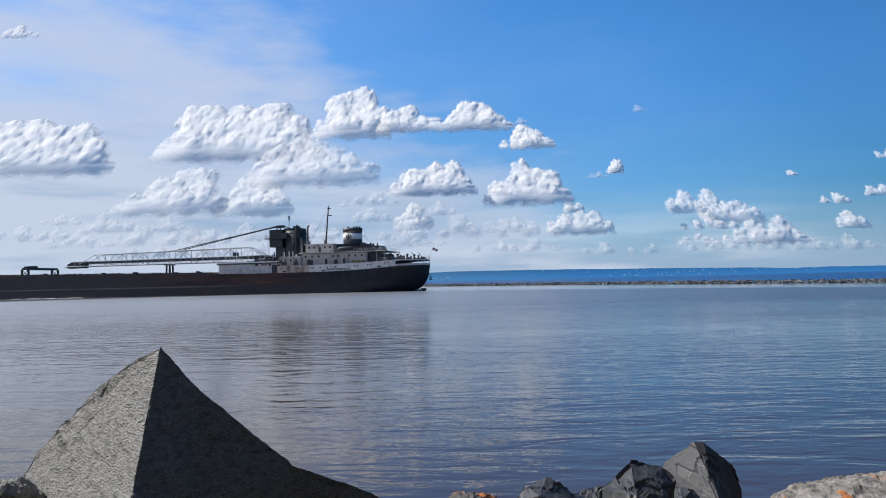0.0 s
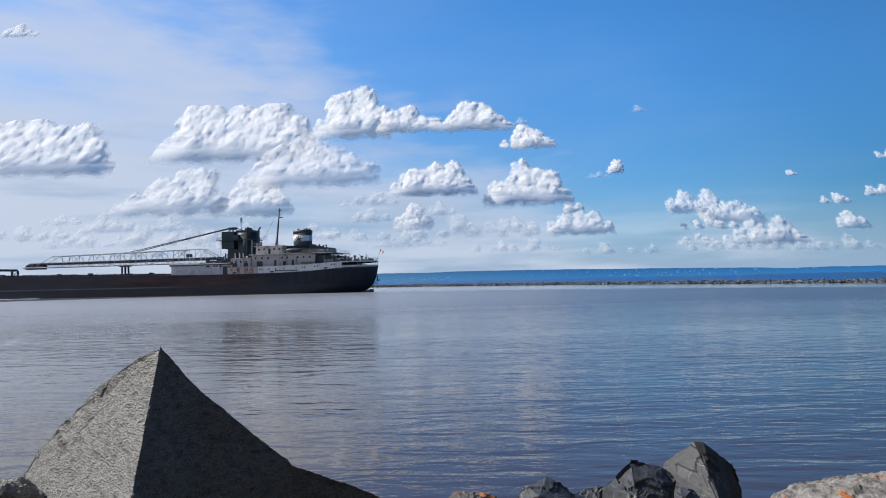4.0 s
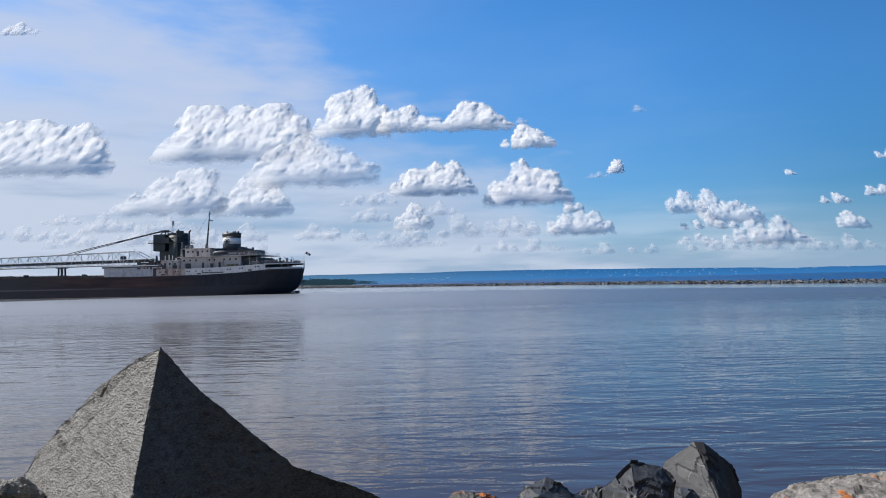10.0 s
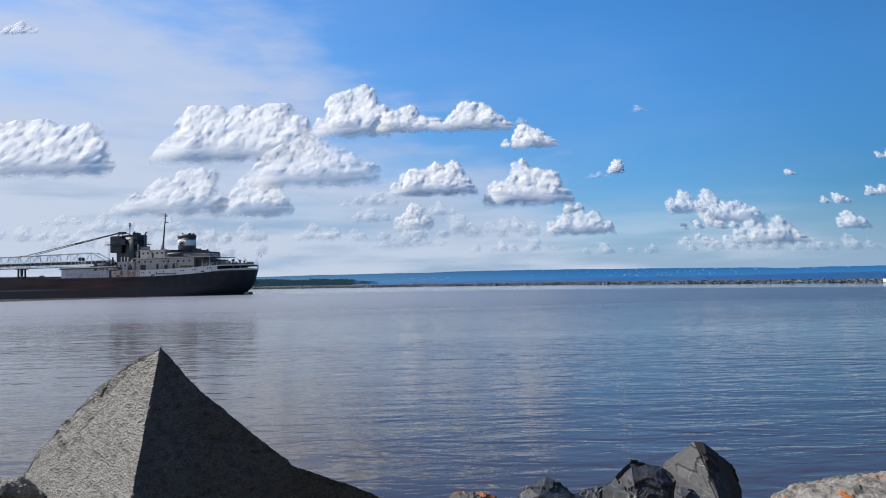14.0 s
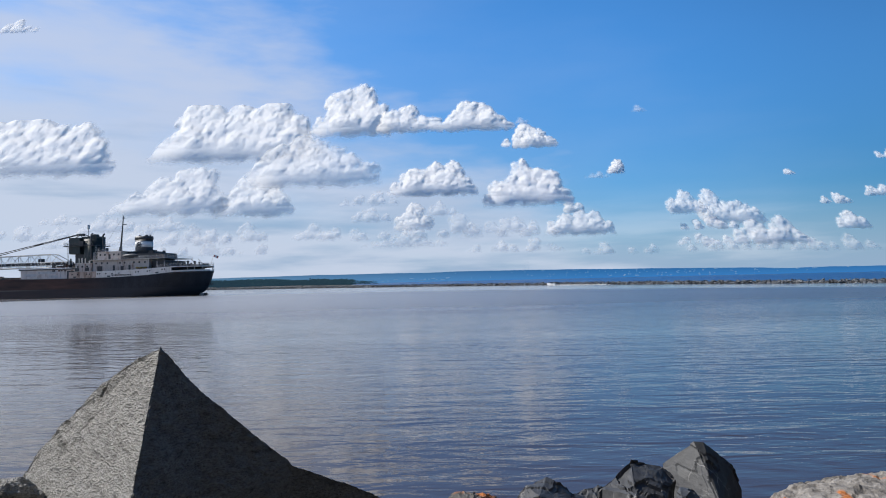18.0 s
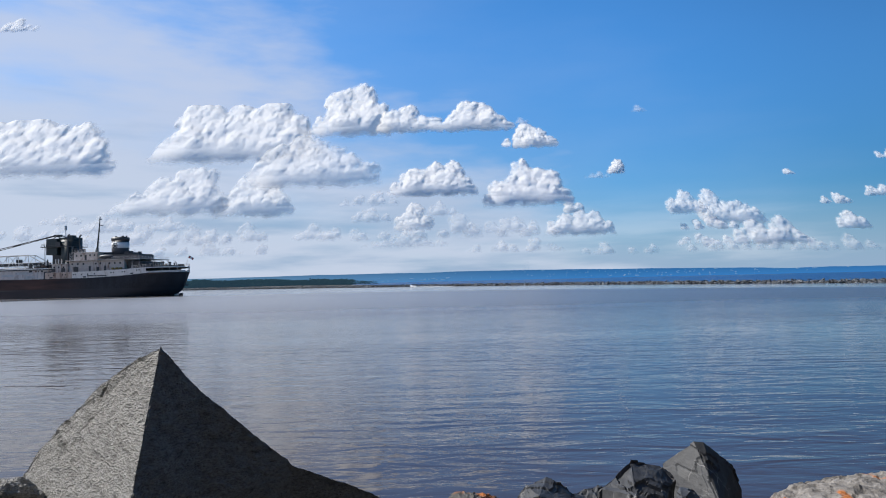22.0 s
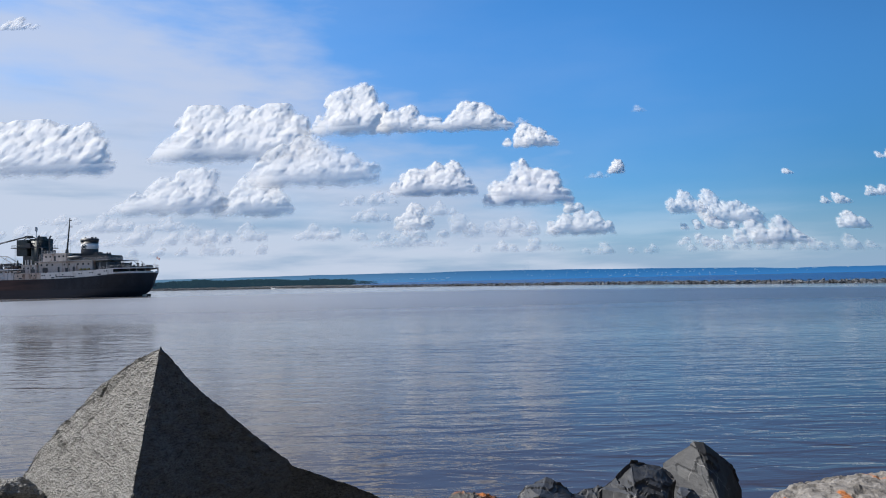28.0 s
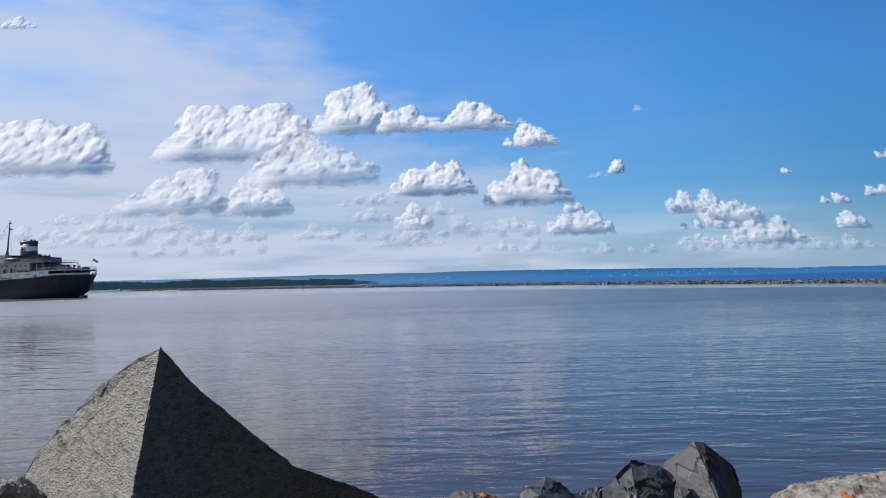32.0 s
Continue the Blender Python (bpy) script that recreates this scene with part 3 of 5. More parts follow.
    ring = [(s, half_breadth(s, 11) - 0.2, top_line(s)) for s in (16, 12, 8, 5, 3, 1.5, 0.6, 0.2)]
    rail(ship, ring + [(p[0], -p[1], p[2]) for p in ring[::-1]], 1.05)
    staff = part("flagstaff", rod(B(), (0.4, 0, 11.2), (-1.3, 0, 15.8), 0.07, 0.04), M["white"], ship)
    # aft houses, from the main deck up
    lower = house(ship, "aft_deckhouse", 21.0, 45.5, 8.4, 9.9, 14.3, label="weathered cream deckhouse with dark windows")
    for s in (44, 41.5, 39, 33.5, 31.5, 27.5, 25.2, 22.8):
        window(lower, s, 8.4, 13.1)
    for s in (36.2, 29.4):
        part("door", box(B(), s - 0.45, s + 0.45, 8.38, 8.46, 10.2, 12.2, 0.03), M["dark"], lower)
    # flat dark panels in place of the shade inside wall openings
    part("recess_shade", box(B(), 41.2, 43.4, 8.36, 8.47, 10.1, 12.0), M["dark"], lower)
    part("recess_shade", box(B(), 31.9, 33.2, 8.36, 8.47, 10.1, 11.8), M["dark"], lower)
    # dark block standing for the gear and the shade beneath the boat deck
    part("shelter_shade_block", box(B(), 15.2, 20.8, -7.0, 7.0, 10.2, 13.6, 0.2), M["dark"], ship)
    part("boat_deck", box(B(), 13.6, 46.2, -9.6, 9.6, 14.3, 14.52, 0.05), M["white"], ship)
    for s in (14, 17, 20.5):
        for k in (1, -1):
            part("deck_post", rod(B(), (s, 9.3 * k, top_line(s) - 0.2), (s, 9.3 * k, 14.3), 0.09), M["white"], ship)
    rail(ship, [(13.8, -9.4, 14.5), (13.8, 9.4, 14.5), (33, 9.4, 14.5)], 1.0)
    upper = house(ship, "bridge_deckhouse", 34.0, 44.6, 7.0, 14.52, 17.5, label="pale deckhouse with a flat roof")
    for s in (43.2, 41.2, 37.2, 35.2):
        window(upper, s, 7.0, 16.4)
    part("house_door", box(B(), 38.7, 39.6, 6.98, 7.06, 14.6, 16.6, 0.03), M["dark"], upper)
    rail(ship, [(44.4, 6.8, 17.7), (34.2, 6.8, 17.7)], 1.0)
    house(ship, "forward_deckhouse", 45.5, 52.8, 9.0, 9.9, 13.2, label="cream deckhouse below the tower")
    fw = bpy.data.objects["forward_deckhouse"]
    for s in (51.6, 49.6, 47.4):
        window(fw, s, 9.0, 12.0)
    casing = B()
    box(casing, 17.6, 33.8, -5.2, 5.2, 14.52, 16.6, 0.35)
    rod(casing, (33.4, 0, 14.5), (33.4, 0, 17.6), 3.4, seg=24)
    box(casing, 22, 24.6, -4, 4, 16.6, 17.4, 0.2)
    part("engine_casing", casing, M["dark"], ship, "dark grey engine casing")
    for s, y, h in ((20.6, 4.6, 0.9), (18.6, 3, 0.7), (16.0, 6.4, 1.3), (22.0, -3, 1.0)):
        vent(ship, s, y, 14.5 if s < 17.6 else 16.5, h)
    for s, y, h in ((12.0, 7.0, 1.7), (9.4, 5.2, 1.6), (8.2, 5.0, 1.3), (6.0, 4.0, 1.0), (3.6, 2.4, 1.4)):
        vent(ship, s, y, 11.0, h, 0.45)
    for k, (s, y) in enumerate(((10.4, 6.6), (4.8, 3.8), (2.6, 2.6))):
        part("davit", rod(rod(B(), (s, y, 11), (s, y, 12.6), 0.09), (s, y, 12.6), (s + 0.9, y + 0.6, 13.7), 0.08), M["dark"], ship)
    winch = B()
    box(winch, 6.4, 8.0, 1, 4, 10.9, 12.0, 0.2)
    box(winch, 10.8, 13.2, -3, 6, 10.8, 12.2, 0.25)
    box(winch, 3.4, 5.6, -3, 3, 11, 11.8, 0.2)
    part("deck_winch", winch, M["dark"], ship)
    for s0, s1, y0, y1, z in ((13.9, 16.4, 3.0, 7.4, 12.9), (8.6, 10.2, 3.4, 6.0, 12.5), (1.9, 3.0, -2.0, 1.6, 12.2)):
        part("mooring_bitts", box(B(), s0, s1, y0, y1, 10.8, z, 0.2), M["dark"], ship)
    for s, y, h in ((13.2, 5.2, 2.2), (10.7, 4.6, 2.0), (7.2, 4.4, 1.9), (5.0, 3.2, 1.7)):
        vent(ship, s, y, 11.0, h, 0.6)
    for s in (22.3, 24.0, 25.7):
        part("life_raft", rod(B(), (s - 0.5, 9.0, 11.0), (s + 0.5, 9.0, 11.0), 0.33, seg=12), M["yellow"], ship, "yellow life-raft canister", True)
    boat = B()
    bmesh.ops.create_icosphere(boat, subdivisions=3, radius=1, matrix=Matrix.LocRotScale((28.5, 9.0, 15.6), None, (3.4, 1.1, 0.85)))
    part("lifeboat", boat, M["dark"], ship, "covered lifeboat on the boat deck", True)
    # funnel
    def oval(bm, z0, z1, a=3.55, b=2.5, seg=32):
        bmesh.ops.create_cone(bm, cap_ends=True, segments=seg, radius1=1, radius2=1, depth=1, matrix=Matrix.LocRotScale((29.0, 0, (z0 + z1) / 2), None, (a, b, z1 - z0)))
        return bm
    fun = part("funnel", oval(B(), 14.5, 23.0), M["funnel"], ship, "charcoal funnel with a white band", True)
    part("funnel_band", oval(B(), 19.2, 21.4, 3.58, 2.53), M["flagwhite"], fun, "white painted band", True)
    part("funnel_cap", oval(oval(B(), 22.2, 23.4, 3.72, 2.66), 23.3, 23.5, 3.4, 2.4), M["dark"], fun, "", True)
    badge = B()
    for i in range(8):
        a = i * math.pi / 4
        c = Vector((29.6 + 0.95 * math.cos(a), 2.5, 20.1 + 0.95 * math.sin(a)))
        rod(badge, c - Vector((0, 0.05, 0)), c + Vector((0, 0.09, 0)), 0.3, seg=6)
    rod(badge, (29.6, 2.45, 20.1), (29.6, 2.62, 20.1), 0.55, seg=12)
    part("funnel_badge", badge, M["dark"], fun, "dark ring-shaped badge")
    for s, y in ((30.6, 0.6), (28.6, -0.4), (27.2, 0.7), (26.4, 0)):
        part("exhaust_pipe", rod(B(), (s, y, 22.9), (s - 0.15, y, 24.1), 0.32, seg=12), M["dark"], fun)
    part("funnel_box", box(B(), 24.2, 25.9, -1.5, 1.5, 14.6, 18.0, 0.1), M["dark"], fun)
    # masts
    mast = part("mast", rod(B(), (39.6, 0, 17.5), (38.2, 0, 32.2), 0.38, 0.16, 10), M["dark"], ship, "tall dark raked mast")
    part("mast_foot", rod(B(), (39.65, 0, 17.5), (39.5, 0, 19.6), 0.75, 0.5, 12), M["dark"], mast)
    part("mast_light", box(B(), 37.5, 38.6, -0.25, 0.25, 31.0, 31.3), M["dark"], mast)
    part("mast_light", box(B(), 37.0, 38.7, -0.2, 0.2, 28.4, 28.7), M["dark"], mast)
    part("crosstree", rod(B(), (38.5, -1.5, 29.2), (38.5, 1.5, 29.2), 0.06), M["steel"], mast)
    for y in (6.5, -6.5):
        part("stay_wire", rod(B(), (38.3, 0, 31.5), (43.5, y, 17.6), 0.035, seg=5), M["dark"], mast)
    pole = part("radar_pole", rod(B(), (54.1, 0, 23.8), (54.1, 0, 28.3), 0.16), M["steel"], ship, "pole with a drum-shaped lamp")
    part("lamp_drum", rod(B(), (54.1, 0, 27.4), (54.1, 0, 29.1), 0.5, seg=14), M["steel"], pole)
    # unloading tower
    tower = part("unloading_tower", rod(B(), (51.3, 0, 9.9), (51.3, 0, 23.2), 3.9, 3.9, 28), M["green"], ship, "dark grey-green elevator tower")
    for p in tower.data.polygons:
        p.use_smooth = abs(p.normal.z) < 0.5
    part("tower_head", box(B(), 55.4, 60.6, -3.2, 3.2, 17.3, 23.8, 0.15), M["green"], tower, "boxy head of the tower")
    part("tower_leg", box(B(), 54.8, 58.8, -1.8, 1.8, 9.5, 17.3, 0.1), M["dark"], tower)
    part("tower_gallery", box(B(), 47.6, 62.0, -4.6, 4.6, 20.3, 20.55, 0.03), M["dark"], tower)
    rail(tower, [(47.8, -4.5, 20.5), (47.8, 4.5, 20.5), (61.8, 4.5, 20.5), (61.8, -4.5, 20.5)], 1.1, mat="dark")
    part("tower_top", box(box(B(), 48.2, 55, -2.6, 2.6, 23.2, 24.2, 0.15), 50, 52, -1.2, 1.2, 24.2, 25.1, 0.1), M["green"], tower)
    part("gantry_sheave", rod(rod(B(), (58.4, -1.8, 23.8), (57.6, 0, 25.6), 0.2), (58.4, 1.8, 23.8), (57.6, 0, 25.6), 0.2), M["dark"], tower)
    part("sheave_block", box(B(), 55.8, 59.4, -0.6, 0.6, 24.7, 25.6, 0.2), M["dark"], tower)
    part("back_stay", rod(B(), (56.2, 0, 25.3), (49.4, 0, 22.8), 0.18), M["dark"], tower)
    for z in (13.2, 16.4, 22.2):
        part("tower_hoop", rod(B(), (51.3, 0, z), (51.3, 0, z + 0.2), 4.0, seg=28), M["dark"], tower)
    for s, y, z in ((45.6, 2.4, 24.4), (49.6, 4.1, 24.6)):
        part("tower_pipe", rod(rod(B(), (s, y, 14.5), (s, y, z), 0.3, seg=10), (s, y, z - 0.1), (s - 0.7, y, z + 0.6), 0.34, 0.3, seg=10), M["dark"], tower)
    part("tower_machinery", box(B(), 46.4, 48, -2, 3, 17.5, 19.6, 0.1), M["dark"], tower)
    part("tower_machinery", box(B(), 52.8, 55.0, 3.4, 4.6, 20.6, 22.4, 0.1), M["dark"], tower)
    # cream hopper house below the boom and the store ahead of the tower
    store = house(ship, "deck_store", 54.0, 79.0, 7.6, 7.3, 11.0, "white", 0.5, "long white store with a dark roof edge")
    part("roof_edge", box(B(), 53.6, 79.4, -8.15, 8.15, 11.05, 11.5, 0.05), M["dark"], store)
    part("roof_fascia", box(B(), 55.0, 79.2, -8.0, 8.3, 11.5, 11.85, 0.05), M["flagwhite"], store, "bright white fascia")
    # dark panel on the closed wall, painting the shade within the opening
    part("opening_shade", box(B(), 54.3, 57.6, 7.58, 7.68, 7.6, 10.6), M["dark"], store)
    for s in (60.5, 66.2):
        part("store_seam", box(B(), s - 0.06, s + 0.06, 7.6, 7.72, 7.4, 11.0), M["steel"], store)
    for s0, s1, z in ((62.6, 70.8, 10.1), (61.8, 65.6, 8.5), (71.6, 77, 9.2)):
        part("store_panel", box(B(), s0, s1, 7.6, 7.68, z - 0.45, z + 0.45, 0.02), M["steel"], store)
    # boom: a long truss with a belt gallery
    boom = part("unloading_boom", rod(B(), (60.5, -1.8, 13.4), (60.5, 1.8, 13.4), 0.5, seg=12), M["dark"], ship, "long pale grey lattice unloading boom")
    lo = lambda s: 12.35 + 0.0003 * (s - 60)
    hi = lambda s: 17.7 - (s - 70) * 0.0145
    for y in (-1.9, 1.9):
        part("lower_chord", rod(B(), (61, y, lo(61)), (150, y, lo(150)), 0.2), M["steel"], boom)
        part("upper_chord", rod(rod(rod(B(), (70, y, hi(70)), (136, y, hi(136)), 0.15), (136, y, hi(136)), (143, y, 13.4), 0.13), (62, y, 13.6), (70, y, hi(70)), 0.18), M["steel"], boom)
        part("belt_chord", rod(B(), (62, y, 14.5), (147, y, 14.1), 0.13), M["steel"], boom)
        for i in range(14):
            s0, s1 = 70 + i * 4.714, 70 + (i + 1) * 4.714
            part("post", rod(B(), (s0, y, lo(s0)), (s0, y, hi(s0)), 0.10, seg=6), M["steel"], boom)
            up = (s0, s1) if i % 2 else (s1, s0)
            part("diagonal", rod(B(), (up[0], y, lo(s0)), (up[1], y, hi(s1)), 0.11, seg=6), M["steel"], boom)
    for i in range(19):
        s0 = 62 + i * 4.714
        part("cross_tie", rod(B(), (s0, -1.9, lo(s0)), (s0, 1.9, lo(s0)), 0.09, seg=6), M["steel"], boom)
        if 70 <= s0 <= 137:
            part("top_tie", rod(B(), (s0, -1.9, hi(s0)), (s0, 1.9, hi(s0)), 0.08, seg=6), M["steel"], boom)
    for y in (-1.9, 1.9):
        for i in range(36):
            s0 = 62.4 + i * 2.357
            part("strut", rod(B(), (s0 + (1.18 if i % 2 else 0), y, lo(s0)), (s0 + (0 if i % 2 else 1.18), y, 14.3), 0.10, seg=6), M["steel"], boom)
    part("belt_gallery", box(B(), 62, 147, -1.3, 1.3, 13.3, 14.35, 0.1), M["dark"], boom, "dark conveyor belt trough")
    tip = box(B(), 141.5, 148, -1.9, 1.9, 11.7, 13.9, 0.3)
    rod(tip, (148.2, -1.5, 12.6), (148.2, 1.5, 12.6), 1.0, seg=16)
    part("boom_head", tip, M["dark"], boom)
    part("boom_chute", box(B(), 146.5, 150.3, -1.2, 1.2, 11.8, 12.6, 0.25), M["steel"], boom)
    part("boom_machinery", box(B(), 75.2, 76.9, -0.9, 0.9, 14.4, 16.0, 0.15), M["dark"], boom)
    part("hoist_cable", rod(rod(B(), (59.2, 0.5, 25.2), (100, 1.4, 17.6), 0.16, seg=6), (59.2, -0.5, 25.2), (100, -1.4, 17.6), 0.16, seg=6), M["dark"], boom)
    part("cable_block", rod(B(), (59.6, 0, 25.1), (68, 0, 23.6), 0.32, 0.28), M["dark"], boom)
    part("cable_block", rod(B(), (75.2, 0, 22.2), (79.0, 0, 21.5), 0.32), M["dark"], boom)
    for y in (1.9, -1.9):
        part("bridle", rod(rod(B(), (100, y * 0.7, 17.6), (108, y, hi(108)), 0.12), (100, y * 0.7, 17.6), (96, y, hi(96)), 0.12), M["steel"], boom)
    rest = B()
    for s in (103.4, 105.0):
        for y in (-1.0, 1.0):
            rod(rest, (s, y, 7.7), (s * 0.8 + 20.84, y, 12.0), 0.36, seg=8)
    box(rest, 102.6, 105.8, -1.6, 1.6, 11.8, 12.1)
    part("boom_rest", rest, M["dark"], ship, "dark trestle that carries the boom")
    # hatches and deck gear
    for i in range(17):
        s = 82 + i * 7.6
        if s > 205:
            break
        hatch = part("hatch_coaming", box(B(), s, s + 5.2, -7.2, 7.2, sheer(s) - 0.15, sheer(s) + 0.55, 0.05), M["deck"], ship)
        part("hatch_cover", box(B(), s - 0.15, s + 5.35, -7.4, 7.4, sheer(s) + 0.55, sheer(s) + 0.85, 0.08), M["dark"], hatch)
    for s, w, h in ((112, 1.4, 1.3), (121, 3.4, 0.9), (126, 1.2, 1.2), (140.6, 2.6, 0.9), (152, 1.2, 1.2), (134, 0.9, 0.8), (95, 1.8, 1.0), (86, 1.0, 1.3)):
        part("deck_locker", box(B(), s, s + w, 8.4, 9.8, sheer(s) - 0.15, sheer(s) + h, 0.08), M["dark"], ship)
    for s in (84, 85, 108.5, 109.5, 117, 118, 129, 130, 137, 138, 158, 159):
        part("bollard", rod(B(), (s, 10.5, sheer(s) - 0.1), (s, 10.5, sheer(s) + 0.7), 0.25), M["dark"], ship)
    rail(ship, [(79.5, 11.3, sheer(79.5)), (145, 11.3, sheer(145)), (190, 11.2, sheer(190))], 1.0, 2.6, "dark", "deck_wire", 2, 0.025)
    # hatch crane across the deck
    crane = part("hatch_crane", box(B(), 161.2, 163.6, -7.6, 8.8, 11.4, 12.3, 0.1), M["dark"], ship, "dark travelling hatch crane")
    for y in (8.4, -7.2):
        for s in (160.9, 163.9):
            part("crane_leg", box(B(), s - 0.3, s + 0.3, y - 0.35, y + 0.35, 8.5, 11.6, 0.05), M["dark"], crane)
        part("crane_brace", rod(rod(B(), (160.9, y, 9.0), (163.9, y, 11.4), 0.12), (163.9, y, 9.0), (160.9, y, 11.4), 0.12), M["dark"], crane)
    part("crane_cab", box(box(B(), 161, 163.4, 3.4, 6.0, 12.2, 13.0, 0.1), 161.4, 163, 6.8, 8.6, 12.2, 12.8, 0.1), M["dark"], crane)
    # small clutter along the deck edge and about the tower's foot
    rnd = random.Random(17)
    for i in range(46):
        s, y = rnd.uniform(80, 158), rnd.uniform(7.8, 10.8)
        w, h = rnd.uniform(0.3, 1.6), rnd.uniform(0.25, 1.0)
        part("deck_fitting", box(B(), s, s + w, y, y + 0.6, sheer(s) - 0.15, sheer(s) + h, 0.04), M["dark" if i % 3 else "deck"], ship)
    for i in range(22):
        s, y = rnd.uniform(45.8, 61), rnd.uniform(4.5, 8.6)
        h = rnd.uniform(0.6, 2.2)
        part("vent_pipe", rod(B(), (s, y, 13.0), (s, y, 13.3 + h), rnd.uniform(0.10, 0.3), seg=8), M[("dark", "green", "steel")[i % 3]], ship)
    for s, y, z0, z1 in ((47.4, 4.3, 13.3, 20.3), (60.8, 3.4, 11.5, 20.3), (45.9, 7.2, 14.5, 17.5)):
        bm = rod(rod(B(), (s - 0.25, y, z0), (s - 0.25, y, z1), 0.05, seg=5), (s + 0.25, y, z0), (s + 0.25, y, z1), 0.05, seg=5)
        for k in range(int((z1 - z0) / 0.4)):
            rod(bm, (s - 0.25, y, z0 + 0.4 * k), (s + 0.25, y, z0 + 0.4 * k), 0.03, seg=4)
        part("ladder", bm, M["steel"], ship)
    for s0, s1, z in ((61.5, 69.5, 11.9), (58.5, 66.0, 12.6)):
        part("conveyor_housing", box(B(), s0, s1, -3.2, 3.6, z - 0.35, z + 0.35, 0.1), M["green"], ship)
    part("hopper", rod(B(), (57.0, 0, 9.8), (57.0, 0, 13.2), 1.6, 3.0, 16), M["dark"], ship)
    # raised dark panels imitate the shade of recesses in the house side
    for s in (47.5, 52.0):
        part("house_recess_shade", box(B(), s - 0.9, s + 0.9, 8.96, 9.07, 10.2, 11.6), M["dark"], ship)
    # rusty machinery between the store and the tower
    rnd = random.Random(29)
    for i in range(34):
        s, y, z = rnd.uniform(52, 64), rnd.uniform(3.5, 7.4), rnd.uniform(10.6, 12.6)
        w, h = rnd.uniform(0.4, 1.6), rnd.uniform(0.3, 1.3)
        part("machinery_box", box(B(), s, s + w, y, y + 0.7, 10.4, z + h, 0.06), M[("deck", "dark", "tan")[i % 3]], ship)
    # discharge foam along the side
    rnd = random.Random(3)
    foam = B()
    for i in range(26):
        s = 133 + 30 * rnd.random() ** 0.8
        bmesh.ops.create_icosphere(foam, subdivisions=1, radius=1, matrix=Matrix.LocRotScale((s, 11.7 + rnd.uniform(0, 0.9), 0.0), None, (rnd.uniform(1.4, 4.2), rnd.uniform(0.3, 0.9), rnd.uniform(0.03, 0.13))))
    part("foam", foam, M["foam"], ship, "white foam along the hull")
    # flag
    flag = part("flag", box(box(B(), -0.5, 0, -0.02, 0.02, -0.45, 0.45), -1.9, -1.4, -0.02, 0.02, -0.45, 0.45), M["red"], ship, "small red and white flag")
    part("flag_middle", box(B(), -1.4, -0.5, -0.021, 0.021, -0.45, 0.45), M["flagwhite"], flag)
    flag.location = (-1.12, 0, 15.0)
    return ship, flag


cargo_ship, flag = make_ship()


# ---- setting: water, bank, breakwater, spit, hills ----
def plane(name, x0, x1, y0, y1, z, mat, label, category=""):
    bm = B()
    bm.faces.new([bm.verts.new(p) for p in ((x0, y0, z), (x1, y0, z), (x1, y1, z), (x0, y1, z))])
    return tagged(new(name, mesh_of(bm, name, mat)), label, category, kind="structure")


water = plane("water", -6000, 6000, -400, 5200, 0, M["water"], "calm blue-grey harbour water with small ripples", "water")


def fract(p, scale, octaves=4):
    return noise.fractal(Vector(p) * scale, 0.9, 2.1, octaves)


def make_bank():
    bm = B()
    nx, ny = 60, 44
    grid = []
    for j in range(ny + 1):
        y = -60 + 75 * (j / ny) ** 0.42
        row = []
        for i in range(nx + 1):
            x = -120 + 240 * i / nx
            # the high rise behind the viewer is added, unseen, to shut out sky
            z = 1.55 if -1.5 < y < 1.6 else (1.55 - (y - 1.6) * 0.30 if y > 0 else 1.55 + 26 * (1 - math.exp((y + 1.5) / 8)))
            w = 0.85 * x - 0.62 * y   # unseen mound added beside the viewer, keeping sky light off the boulder
            z += 40 * (1 - math.exp(-(w - 2.8) / 6)) if w > 2.8 else 0
            z += 0.10 * fract((x, y, 0), 0.7)
            row.append(bm.verts.new((x, y, z)))
        grid.append(row)
    for a, b in zip(grid, grid[1:]):
        for i in range(nx):
            bm.faces.new((a[i], a[i + 1], b[i + 1], b[i]))
    tagged(new("ground", mesh_of(bm, "ground", M["bank"], True)), "rubble bank sloping into the harbour, raised out of view to block sky light", "ground", kind="structure")


make_bank()


